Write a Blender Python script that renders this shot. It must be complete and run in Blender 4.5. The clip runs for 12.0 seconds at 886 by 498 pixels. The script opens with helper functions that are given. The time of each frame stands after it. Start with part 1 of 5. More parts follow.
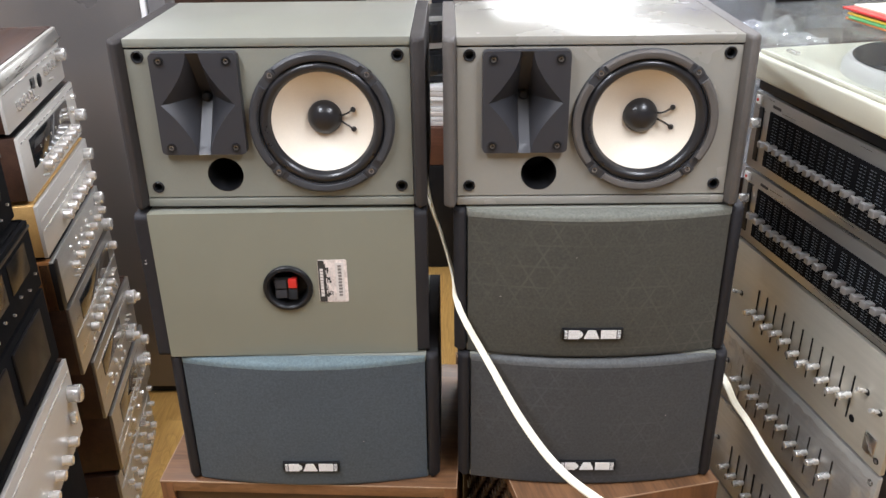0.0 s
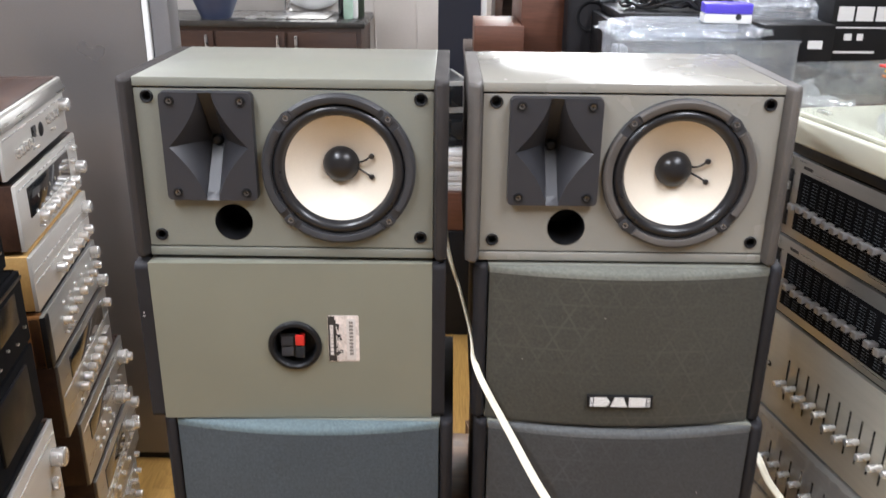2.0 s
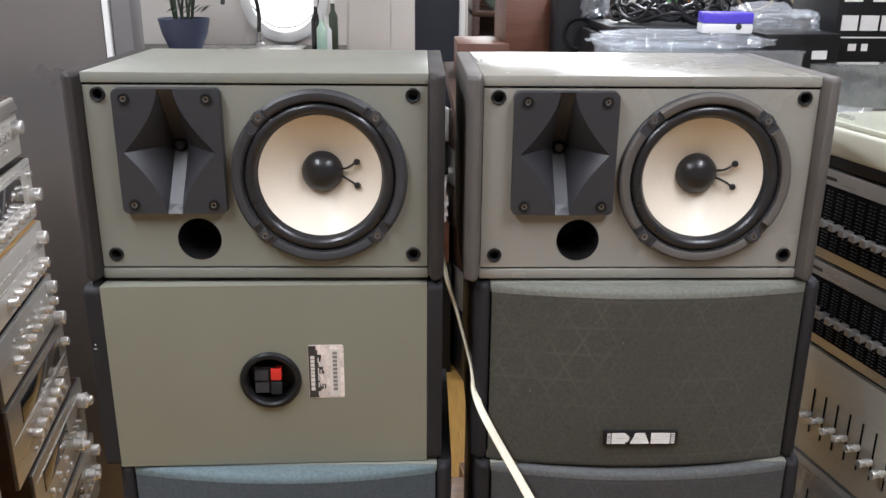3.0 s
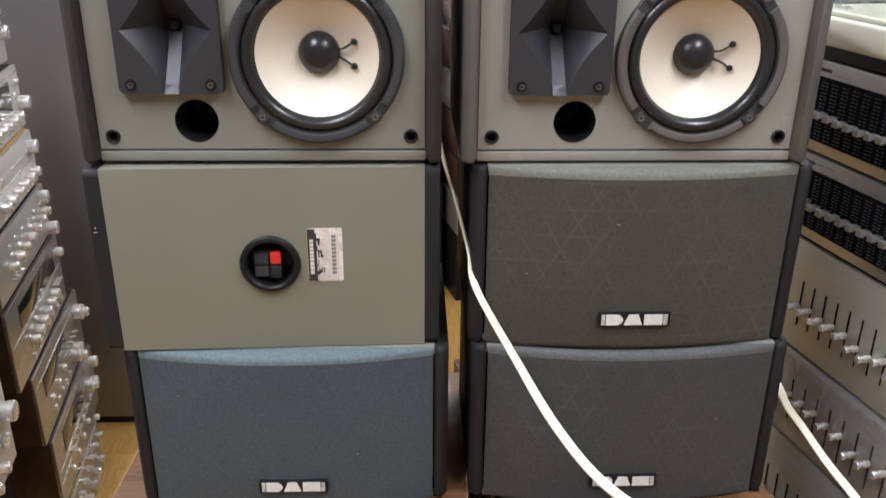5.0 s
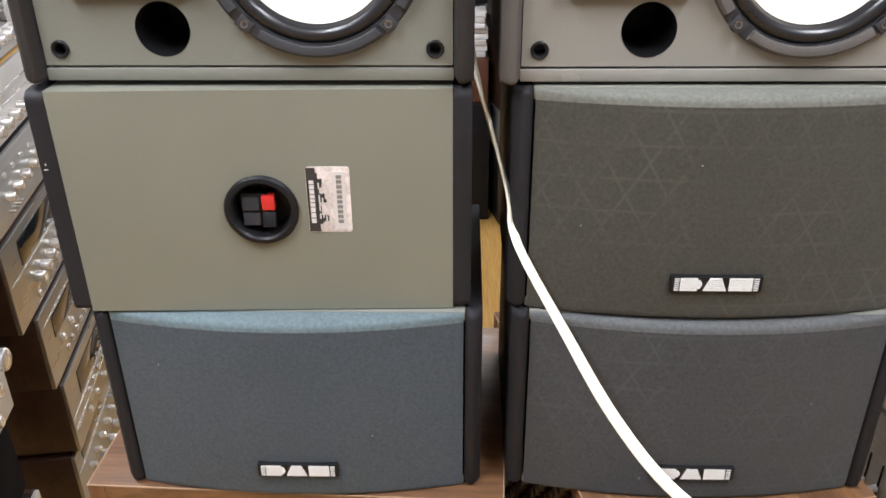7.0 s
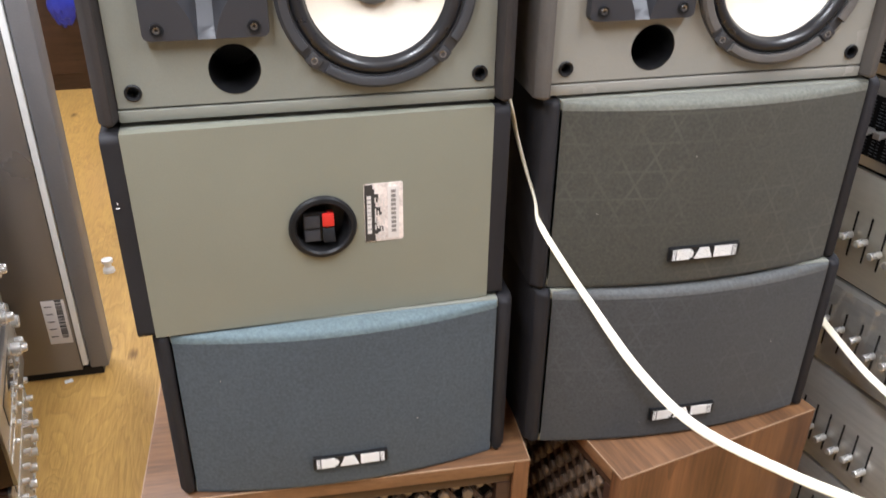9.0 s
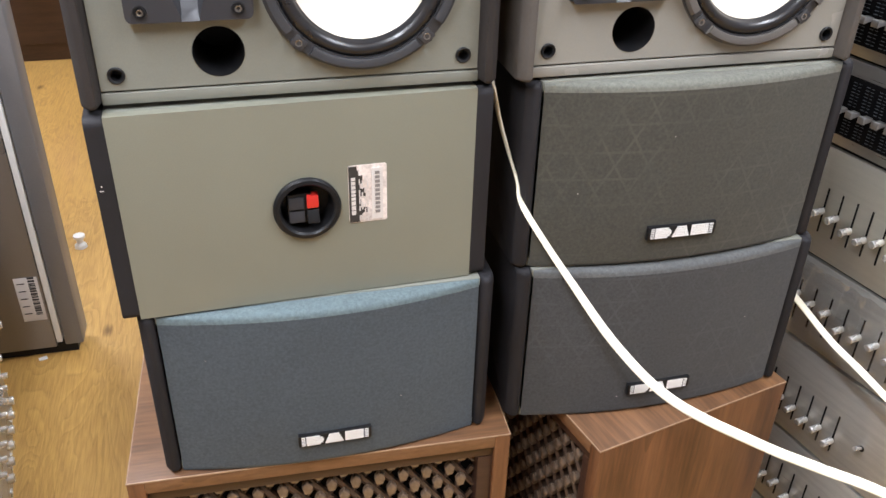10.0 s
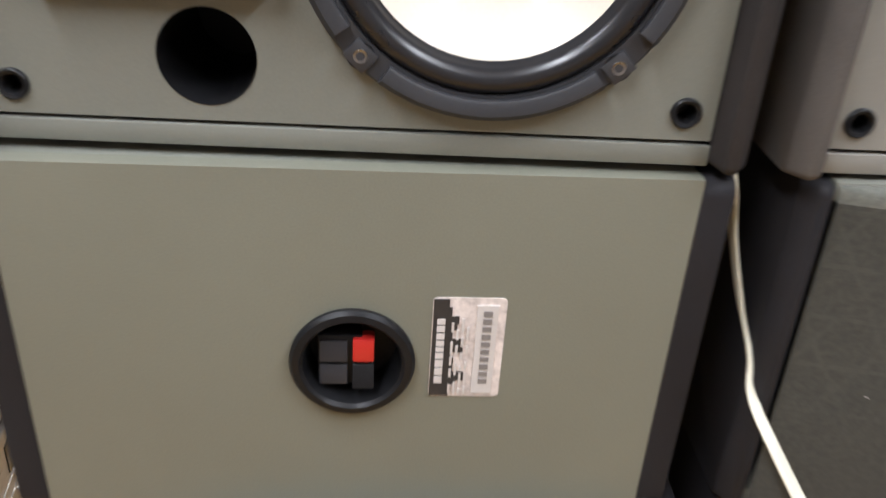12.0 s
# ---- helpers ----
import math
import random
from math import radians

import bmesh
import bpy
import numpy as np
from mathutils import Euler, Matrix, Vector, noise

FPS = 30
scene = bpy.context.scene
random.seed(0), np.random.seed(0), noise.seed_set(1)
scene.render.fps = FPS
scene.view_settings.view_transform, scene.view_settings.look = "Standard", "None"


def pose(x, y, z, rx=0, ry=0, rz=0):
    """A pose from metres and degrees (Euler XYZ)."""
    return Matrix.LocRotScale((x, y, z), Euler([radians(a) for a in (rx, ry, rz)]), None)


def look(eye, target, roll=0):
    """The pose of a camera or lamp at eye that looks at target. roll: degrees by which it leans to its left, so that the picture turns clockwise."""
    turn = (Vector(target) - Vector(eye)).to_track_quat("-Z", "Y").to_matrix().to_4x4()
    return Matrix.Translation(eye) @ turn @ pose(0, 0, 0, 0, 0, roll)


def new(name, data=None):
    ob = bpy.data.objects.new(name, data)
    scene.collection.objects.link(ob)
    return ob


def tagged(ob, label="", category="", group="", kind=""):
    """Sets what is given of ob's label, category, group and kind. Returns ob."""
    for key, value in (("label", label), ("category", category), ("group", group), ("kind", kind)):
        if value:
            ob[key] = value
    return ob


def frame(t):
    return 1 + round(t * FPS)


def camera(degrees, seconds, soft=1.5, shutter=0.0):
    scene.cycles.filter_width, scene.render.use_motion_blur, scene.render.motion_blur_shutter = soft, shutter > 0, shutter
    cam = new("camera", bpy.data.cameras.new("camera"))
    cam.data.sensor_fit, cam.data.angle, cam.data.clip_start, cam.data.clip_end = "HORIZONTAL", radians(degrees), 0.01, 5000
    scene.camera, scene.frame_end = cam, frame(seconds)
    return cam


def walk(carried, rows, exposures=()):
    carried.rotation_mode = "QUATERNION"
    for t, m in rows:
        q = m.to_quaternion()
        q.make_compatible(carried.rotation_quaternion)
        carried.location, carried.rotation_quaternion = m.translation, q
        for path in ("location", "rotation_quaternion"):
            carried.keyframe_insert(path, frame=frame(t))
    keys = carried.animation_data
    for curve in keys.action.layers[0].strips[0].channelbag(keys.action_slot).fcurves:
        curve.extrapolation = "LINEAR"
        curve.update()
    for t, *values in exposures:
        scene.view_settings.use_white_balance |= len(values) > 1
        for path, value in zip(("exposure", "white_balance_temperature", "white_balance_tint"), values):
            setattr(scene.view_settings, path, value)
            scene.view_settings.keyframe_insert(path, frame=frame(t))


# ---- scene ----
cam = camera(54.8, 12.0, shutter=0.35)
PATH = [
    (0, (0.037, 0.052, 1.818), (0.015, 1.851, 0.944), -0.7),
    (0.5, (0.036, 0.053, 1.815), (0.026, 1.854, 0.945), -0.3),
    (1, (0.037, 0.06, 1.817), (0.03, 1.857, 0.939), -0.1),
    (1.5, (0.033, 0.064, 1.808), (0.025, 1.877, 0.964), 0.5),
    (2, (-0.001, 0.113, 1.766), (-0.009, 1.978, 1.045), 0.7),
    (2.5, (-0.028, 0.194, 1.719), (0.004, 2.091, 1.085), 0.3),
    (2.7, (-0.028, 0.221, 1.695), (0.023, 2.118, 1.065), 0.6),
    (4.3, (-0.037, 0.255, 1.678), (0.01, 2.127, 0.977), 0.1),
    (4.5, (-0.038, 0.242, 1.671), (0.014, 2.106, 0.95), 0.1),
    (5, (-0.04, 0.207, 1.63), (0.038, 2.049, 0.855), 0.6),
    (5.5, (-0.057, 0.208, 1.61), (0.037, 2.013, 0.753), 0.9),
    (6, (-0.069, 0.235, 1.611), (-0.005, 2.011, 0.694), 0.7),
    (6.5, (-0.068, 0.323, 1.593), (-0.09, 2.09, 0.656), -0.0),
    (7, (-0.012, 0.423, 1.567), (-0.054, 2.185, 0.622), -0.4),
    (7.2, (-0.02, 0.437, 1.581), (-0.047, 2.199, 0.636), -0.5),
    (8.8, (-0.271, 0.364, 1.644), (0.097, 2.083, 0.691), 0.8),
    (9, (-0.276, 0.358, 1.644), (0.111, 2.052, 0.654), 0.8),
    (9.5, (-0.282, 0.354, 1.651), (0.147, 2.012, 0.618), 1.2),
    (10, (-0.291, 0.357, 1.659), (0.154, 2.002, 0.612), 1.7),
    (10.5, (-0.298, 0.361, 1.657), (0.145, 2.014, 0.621), 2.3),
    (11, (-0.288, 0.41, 1.655), (0.107, 2.099, 0.658), 2.7),
    (11.5, (-0.244, 0.56, 1.605), (0.027, 2.296, 0.649), 3.2),
    (12, (-0.194, 0.789, 1.502), (-0.086, 2.541, 0.544), 3.7),
]
walk(cam, [(t, look(eye, target, roll)) for t, eye, target, roll in PATH],
     exposures=[(0, 0.1), (1.3, 0.1), (2.0, 0.1), (2.5, -0.2), (4.5, -0.08), (5, -0.02), (5.5, 0.16), (7, 0.3), (9, 0.42), (10.5, 0.42), (11.5, 0.3), (12, 0.04)])


# ---------- world, lamps and exposure ----------
world = bpy.data.worlds.new("world")
scene.world = world
world.use_nodes = True
world.node_tree.nodes["Background"].inputs[0].default_value = (0.9, 0.95, 1.0, 1)
world.node_tree.nodes["Background"].inputs[1].default_value = 0.3


def area(name, m, sx, sy, power, colour=(0.93, 0.98, 1.10)):
    d = bpy.data.lights.new(name, "AREA")
    d.shape, d.size, d.size_y, d.energy, d.color = "RECTANGLE", sx, sy, power, colour
    ob = new(name, d)
    ob.matrix_world = m
    return ob


CEIL = 2.75
# The last lamp, unseen, is added to brighten the far wall
TUBES = [(-0.75, 0.45), (-1.35, 1.45), (0.75, 0.45), (0.75, 2.6), (0.75, 4.7), (-1.75, 4.2)]
for tx, ty in TUBES:
    area("tube_light", pose(tx, ty, CEIL - 0.105), 0.12, 1.2, 34)


# ---------- materials ----------
def nodes_of(name):
    m = bpy.data.materials.new(name)
    m.use_nodes = True
    return m, m.node_tree.nodes, m.node_tree.links, m.node_tree.nodes["Principled BSDF"]


def mapped(n, l, stretch):
    tc = n.new("ShaderNodeTexCoord")
    mp = n.new("ShaderNodeMapping")
    mp.inputs["Scale"].default_value = stretch
    l.new(tc.outputs["Object"], mp.inputs[0])
    return mp.outputs[0]


def noise_tex(n, l, vec, scale, detail=4.0, rough=0.55):
    t = n.new("ShaderNodeTexNoise")
    t.inputs["Scale"].default_value, t.inputs["Detail"].default_value, t.inputs["Roughness"].default_value = scale, detail, rough
    l.new(vec, t.inputs["Vector"])
    return t.outputs["Fac"]


def ramp(n, l, fac, stops):
    r = n.new("ShaderNodeValToRGB")
    e = r.color_ramp.elements
    e[0].position, e[0].color = stops[0][0], (*stops[0][1], 1)
    e[1].position, e[1].color = stops[-1][0], (*stops[-1][1], 1)
    for p, c in stops[1:-1]:
        q = e.new(p)
        q.color = (*c, 1)
    l.new(fac, r.inputs[0])
    return r.outputs[0]


def math_node(n, l, op, a, b=None):
    m = n.new("ShaderNodeMath")
    m.operation = op
    for i, v in enumerate((a, b)):
        if v is None:
            continue
        if isinstance(v, (int, float)):
            m.inputs[i].default_value = v
        else:
            l.new(v, m.inputs[i])
    return m.outputs[0]


def mixed(n, l, fac, a, b, blend="MIX"):
    m = n.new("ShaderNodeMix")
    m.data_type, m.blend_type = "RGBA", blend
    for i, v in ((0, fac), (6, a), (7, b)):
        if isinstance(v, (int, float)):
            m.inputs[i].default_value = v
        elif isinstance(v, tuple):
            m.inputs[i].default_value = (*v, 1)
        else:
            l.new(v, m.inputs[i])
    return m.outputs[2]


def bumped(n, l, bsdf, height, strength, dist=0.001):
    b = n.new("ShaderNodeBump")
    b.inputs["Strength"].default_value, b.inputs["Distance"].default_value = strength, dist
    l.new(height, b.inputs["Height"])
    l.new(b.outputs[0], bsdf.inputs["Normal"])


def mul(c, k):
    return tuple(min(1.0, v * k) for v in c)


def surface(name, col, rough=0.5, metal=0.0, var=0.15, scale=6.0, fine=180.0, bump=0.15, stretch=(1, 1, 1), coat=0.0, spec=0.5):
    """A painted, plastic or metal surface with broad stains, fine grain and uneven gloss."""
    m, n, l, b = nodes_of(name)
    v = mapped(n, l, stretch)
    broad, grain = noise_tex(n, l, v, scale, 5.0), noise_tex(n, l, v, fine, 2.0)
    c = ramp(n, l, broad, [(0.25, mul(col, 1 - var)), (0.75, mul(col, 1 + var))])
    c = mixed(n, l, 0.35, c, ramp(n, l, grain, [(0.3, mul(col, 1 - var)), (0.7, mul(col, 1 + var))]))
    l.new(c, b.inputs["Base Color"])
    r = ramp(n, l, broad, [(0.2, (rough * 0.8,) * 3), (0.8, (min(1, rough * 1.2),) * 3)])
    l.new(r, b.inputs["Roughness"])
    b.inputs["Metallic"].default_value = metal
    b.inputs["Coat Weight"].default_value = coat
    b.inputs["Specular IOR Level"].default_value = spec
    if bump:
        bumped(n, l, b, grain, bump, 0.0006)
    return m


def wood(name, dark, light, along=(1, 14, 14), scale=3.0, rough=0.45, coat=0.0):
    """Wood grain that runs along the axis with the smallest factor."""
    m, n, l, b = nodes_of(name)
    v = mapped(n, l, along)
    g = noise_tex(n, l, v, scale, 8.0, 0.65)
    f = noise_tex(n, l, v, scale * 9, 4.0, 0.6)
    knots = noise_tex(n, l, mapped(n, l, tuple(a * 0.5 + 0.4 for a in along)), scale * 0.8, 3.0)
    c = ramp(n, l, g, [(0.28, dark), (0.5, tuple((p + q) / 2 for p, q in zip(dark, light))), (0.68, light)])
    c = mixed(n, l, 0.3, c, ramp(n, l, f, [(0.35, dark), (0.65, light)]))
    c = mixed(n, l, math_node(n, l, "MULTIPLY", math_node(n, l, "GREATER_THAN", knots, 0.66), 0.35), c, mul(dark, 0.6))
    l.new(c, b.inputs["Base Color"])
    l.new(ramp(n, l, g, [(0.2, (rough * 0.8,) * 3), (0.8, (rough * 1.2,) * 3)]), b.inputs["Roughness"])
    b.inputs["Coat Weight"].default_value = coat
    bumped(n, l, b, f, 0.12, 0.0006)
    return m


def floor_boards(name, dark, light):
    """Yellow oak laminate: swirling flame grain, fine pores and dark knots."""
    m, n, l, b = nodes_of(name)
    v = mapped(n, l, (5.5, 1.0, 1.0))
    swirl = noise_tex(n, l, v, 1.5, 3.0, 0.5)
    swirl.node.inputs["Distortion"].default_value = 1.2
    rings = math_node(n, l, "FRACT", math_node(n, l, "MULTIPLY", swirl, 13.0))
    pores = noise_tex(n, l, mapped(n, l, (60, 3.0, 1.0)), 3.0, 5.0, 0.65)
    mid = tuple((p + 2 * q) / 3 for p, q in zip(dark, light))
    c = ramp(n, l, rings, [(0.0, mid), (0.75, light), (0.93, mul(mid, 0.8)), (1.0, mid)])
    c = mixed(n, l, 0.4, c, ramp(n, l, pores, [(0.35, dark), (0.6, light)]))
    tone = ramp(n, l, noise_tex(n, l, mapped(n, l, (2.5, 0.5, 1)), 1.7, 2.0), [(0.35, (0, 0, 0)), (0.7, (1, 1, 1))])
    c = mixed(n, l, math_node(n, l, "MULTIPLY", tone, 0.35), c, mid)
    vo = n.new("ShaderNodeTexVoronoi")
    vo.inputs["Scale"].default_value = 3.6
    vo.inputs["Randomness"].default_value = 1.0
    l.new(mapped(n, l, (1.6, 0.8, 1.0)), vo.inputs["Vector"])
    d = math_node(n, l, "ADD", vo.outputs["Distance"], math_node(n, l, "MULTIPLY", pores, 0.08))
    c = mixed(n, l, ramp(n, l, d, [(0.07, (0.85,) * 3), (0.16, (0, 0, 0))]), c, mul(dark, 0.55))
    l.new(c, b.inputs["Base Color"])
    l.new(ramp(n, l, pores, [(0.2, (0.28,) * 3), (0.8, (0.42,) * 3)]), b.inputs["Roughness"])
    b.inputs["Coat Weight"].default_value = 0.2
    bumped(n, l, b, pores, 0.12, 0.0006)
    return m


def cloth(name, col, lines=0.0):
    """Stretched speaker cloth: a fine weave, faint wear and, where lines > 0, triangles of the frame rubbed through."""
    m, n, l, b = nodes_of(name)
    v = mapped(n, l, (1, 1, 1))
    sep = n.new("ShaderNodeSeparateXYZ")
    l.new(v, sep.inputs[0])
    weave = math_node(n, l, "MULTIPLY", math_node(n, l, "SINE", math_node(n, l, "MULTIPLY", sep.outputs[0], 3140.0)),
                      math_node(n, l, "SINE", math_node(n, l, "MULTIPLY", sep.outputs[2], 3140.0)))
    broad = noise_tex(n, l, v, 7.0, 6.0, 0.6)
    c = ramp(n, l, broad, [(0.3, mul(col, 0.82)), (0.7, mul(col, 1.18))])
    c = mixed(n, l, 0.5, c, ramp(n, l, noise_tex(n, l, v, 260.0, 5.0, 0.75), [(0.36, mul(col, 0.5)), (0.64, mul(col, 1.55))]))
    w = math_node(n, l, "MULTIPLY_ADD", weave, 0.5)
    w.node.inputs[2].default_value = 0.5
    c = mixed(n, l, math_node(n, l, "MULTIPLY", w, 0.14), c, mul(col, 1.7))
    if lines:
        total = None
        for deg in (0, 60, 120):
            a = math.radians(deg)
            d = n.new("ShaderNodeVectorMath")
            d.operation = "DOT_PRODUCT"
            l.new(v, d.inputs[0])
            d.inputs[1].default_value = (math.sin(a) / 0.036, 0, math.cos(a) / 0.036)
            fr = math_node(n, l, "FRACT", d.outputs["Value"])
            line = math_node(n, l, "LESS_THAN", math_node(n, l, "ABSOLUTE", math_node(n, l, "SUBTRACT", fr, 0.5)), 0.045)
            total = line if total is None else math_node(n, l, "MAXIMUM", total, line)
        wear = ramp(n, l, noise_tex(n, l, v, 9.0, 3.0), [(0.42, (0, 0, 0)), (0.66, (1, 1, 1))])
        c = mixed(n, l, math_node(n, l, "MULTIPLY", math_node(n, l, "MULTIPLY", total, wear), lines), c, mul(col, 2.6))
    l.new(c, b.inputs["Base Color"])
    b.inputs["Roughness"].default_value = 0.85
    b.inputs["Sheen Weight"].default_value = 0.12
    b.inputs["Sheen Roughness"].default_value = 0.5
    bumped(n, l, b, noise_tex(n, l, v, 420.0, 2.0), 0.2, 0.0006)
    return m


def film_plastic(name, tint, gloss, rough=0.08, milk=0.0):
    """Thin clear plastic: mostly see-through, with glossy wrinkles."""
    m, n, l, b = nodes_of(name)
    tr, gl, mx = n.new("ShaderNodeBsdfTransparent"), n.new("ShaderNodeBsdfGlossy"), n.new("ShaderNodeMixShader")
    tr.inputs[0].default_value = (*tint, 1)
    gl.inputs["Roughness"].default_value = rough
    f = noise_tex(n, l, mapped(n, l, (1, 1, 1)), 14.0, 4.0)
    l.new(ramp(n, l, f, [(0.3, (gloss * 0.4,) * 3), (0.7, (min(1, gloss * 1.6),) * 3)]), mx.inputs[0])
    bp = n.new("ShaderNodeBump")
    bp.inputs["Strength"].default_value, bp.inputs["Distance"].default_value = 0.5, 0.01
    l.new(f, bp.inputs["Height"])
    l.new(bp.outputs[0], gl.inputs["Normal"])
    df, haze = n.new("ShaderNodeBsdfTranslucent"), n.new("ShaderNodeMixShader")
    df.inputs[0].default_value = (0.85, 0.88, 0.92, 1)
    dd, both = n.new("ShaderNodeBsdfDiffuse"), n.new("ShaderNodeMixShader")
    dd.inputs[0].default_value = (0.85, 0.88, 0.92, 1)
    both.inputs[0].default_value = 0.5
    l.new(df.outputs[0], both.inputs[1])
    l.new(dd.outputs[0], both.inputs[2])
    haze.inputs[0].default_value = milk
    l.new(tr.outputs[0], haze.inputs[1])
    l.new(both.outputs[0], haze.inputs[2])
    l.new(haze.outputs[0], mx.inputs[1])
    l.new(gl.outputs[0], mx.inputs[2])
    l.new(mx.outputs[0], n["Material Output"].inputs[0])
    return m


def glow(name, col, strength):
    m, n, l, b = nodes_of(name)
    b.inputs["Base Color"].default_value = (0.8, 0.8, 0.8, 1)
    b.inputs["Emission Color"].default_value = (*col, 1)
    b.inputs["Emission Strength"].default_value = strength
    return m


OLIVE = surface("olive_vinyl", (0.188, 0.191, 0.162), 0.34, var=0.11, scale=4, fine=700, bump=0.12)
OLIVE_LIGHT = surface("light_olive_vinyl", (0.245, 0.236, 0.208), 0.27, var=0.07, scale=4, fine=700, bump=0.12)
OLIVE_BACK = surface("olive_back_board", (0.190, 0.191, 0.150), 0.42, var=0.11, scale=5, fine=700, bump=0.1)
CAP = surface("charcoal_plastic", (0.020, 0.019, 0.021), 0.62, var=0.25, scale=12, fine=900, bump=0.2, spec=0.18)
CAP_GREY = surface("worn_grey_plastic", (0.033, 0.029, 0.028), 0.6, var=0.3, scale=12, fine=900, bump=0.2, spec=0.2)
CAP_LIGHT = surface("faded_grey_plastic", (0.088, 0.079, 0.072), 0.6, var=0.25, scale=12, fine=900, bump=0.2, spec=0.3)
HORN = surface("horn_plastic", (0.030, 0.030, 0.034), 0.4, var=0.1, scale=10, fine=900, bump=0.1, spec=0.35)
FRAME = surface("woofer_frame_plastic", (0.038, 0.038, 0.041), 0.45, var=0.15, scale=14, fine=600, bump=0.1, spec=0.3)
RUBBER = surface("rubber", (0.014, 0.014, 0.016), 0.3, var=0.2, scale=20, fine=300, bump=0.05)
CONE = surface("paper_cone", (0.68, 0.61, 0.51), 0.42, var=0.07, scale=12, fine=500, bump=0.12, coat=0.15)
BLACK = surface("black_plastic", (0.010, 0.010, 0.011), 0.42, var=0.3, scale=20, fine=300, bump=0.05, spec=0.22)
VOID = surface("matt_black", (0.006, 0.006, 0.007), 0.9, var=0.2, bump=0, spec=0.08)
STEEL = surface("steel", (0.62, 0.62, 0.62), 0.28, 1.0, var=0.06, scale=20, fine=300, bump=0.05)
DARK_STEEL = surface("dark_steel", (0.10, 0.10, 0.10), 0.35, 1.0, var=0.2, scale=30, fine=300, bump=0.05)
BRUSHED = surface("brushed_aluminium", (0.40, 0.39, 0.365), 0.30, 0.75, var=0.08, scale=5, fine=60, bump=0.15, stretch=(1, 1, 25))
MIXER = surface("champagne_panel", (0.47, 0.455, 0.395), 0.34, 0.35, var=0.1, scale=5, fine=60, bump=0.12, stretch=(1, 1, 22))
GREY_PANEL = surface("grey_panel", (0.40, 0.40, 0.38), 0.32, 0.40, var=0.2, scale=5, fine=60, bump=0.12, stretch=(1, 1, 22))
PALE_SILVER = surface("pale_silver_panel", (0.60, 0.58, 0.54), 0.36, 0.3, var=0.06, scale=6, fine=60, bump=0.1, stretch=(1, 1, 20))
SILVER = surface("silver_panel", (0.46, 0.445, 0.415), 0.32, 0.7, var=0.06, scale=6, fine=60, bump=0.1, stretch=(1, 1, 20))
KNOB = surface("turned_aluminium", (0.78, 0.77, 0.75), 0.26, 0.7, var=0.06, scale=40, fine=500, bump=0.1)
DIAL = surface("dial_glass", (0.012, 0.014, 0.016), 0.1, var=0.3, scale=10, fine=200, bump=0, coat=0.6)
WALNUT = wood("walnut_veneer", (0.036, 0.013, 0.006), (0.205, 0.088, 0.036), (11, 11, 0.8), 1.5, 0.42, 0.1)
WALNUT_TOP = wood("walnut_veneer_top", (0.040, 0.017, 0.008), (0.225, 0.108, 0.046), (0.9, 11, 11), 1.6, 0.42, 0.1)
WALNUT_EDGE = wood("walnut_edge", (0.10, 0.045, 0.02), (0.25, 0.125, 0.06), (2, 8, 8), 3.0, 0.4, 0.1)
DARK_WOOD = wood("dark_walnut", (0.022, 0.010, 0.007), (0.075, 0.036, 0.022), (1, 14, 14), 2.5, 0.4)
RED_WOOD = wood("red_brown_wood", (0.070, 0.027, 0.015), (0.150, 0.060, 0.036), (1, 12, 12), 2.5, 0.45)
PALE_WOOD = wood("pale_wood", (0.42, 0.24, 0.075), (0.62, 0.39, 0.15), (1, 10, 10), 2.5, 0.5)
ORANGE_WOOD = wood("orange_wood", (0.20, 0.075, 0.02), (0.36, 0.16, 0.05), (1, 10, 10), 2.5, 0.45)
BOSS = wood("carved_boss_wood", (0.06, 0.040, 0.027), (0.22, 0.155, 0.11), (3, 3, 3), 6.0, 0.28, 0.5)
WORN = wood("worn_pale_edge", (0.22, 0.13, 0.075), (0.42, 0.28, 0.18), (3, 3, 3), 5.0, 0.5)
LATTICE = wood("lattice_wood", (0.03, 0.017, 0.012), (0.11, 0.066, 0.044), (3, 3, 3), 6.0, 0.32, 0.3)
FLOOR = floor_boards("oak_laminate", (0.24, 0.105, 0.022), (0.62, 0.375, 0.115))
CREAM = surface("cream_plastic", (0.62, 0.61, 0.50), 0.4, var=0.05, scale=6, fine=300, bump=0.08)
IVORY = surface("ivory_cable", (0.78, 0.74, 0.60), 0.4, var=0.06, scale=30, fine=200, bump=0.05)
PAINT = surface("pale_wall_paint", (0.62, 0.58, 0.54), 0.7, var=0.05, scale=1.5, fine=60, bump=0.15)
CEILING = surface("white_ceiling_board", (0.78, 0.78, 0.76), 0.8, var=0.04, scale=2, fine=80, bump=0.1)
GREY_DOOR = surface("grey_steel_sheet", (0.23, 0.217, 0.213), 0.30, 0.55, var=0.06, scale=2, fine=200, bump=0.05)
GREY_TRIM = surface("grey_trim", (0.19, 0.185, 0.19), 0.4, 0.3, var=0.08, scale=5, fine=200, bump=0.05)
WHITE = surface("white_plastic", (0.78, 0.78, 0.77), 0.4, var=0.04, scale=8, fine=200, bump=0.05)
PAPER = surface("printed_paper", (0.62, 0.58, 0.55), 0.55, var=0.06, scale=30, fine=300, bump=0.03)
LABEL = surface("worn_label", (0.72, 0.62, 0.58), 0.35, var=0.45, scale=45, fine=250, bump=0.03)
INK = surface("black_ink", (0.03, 0.028, 0.028), 0.5, var=0.2, bump=0)
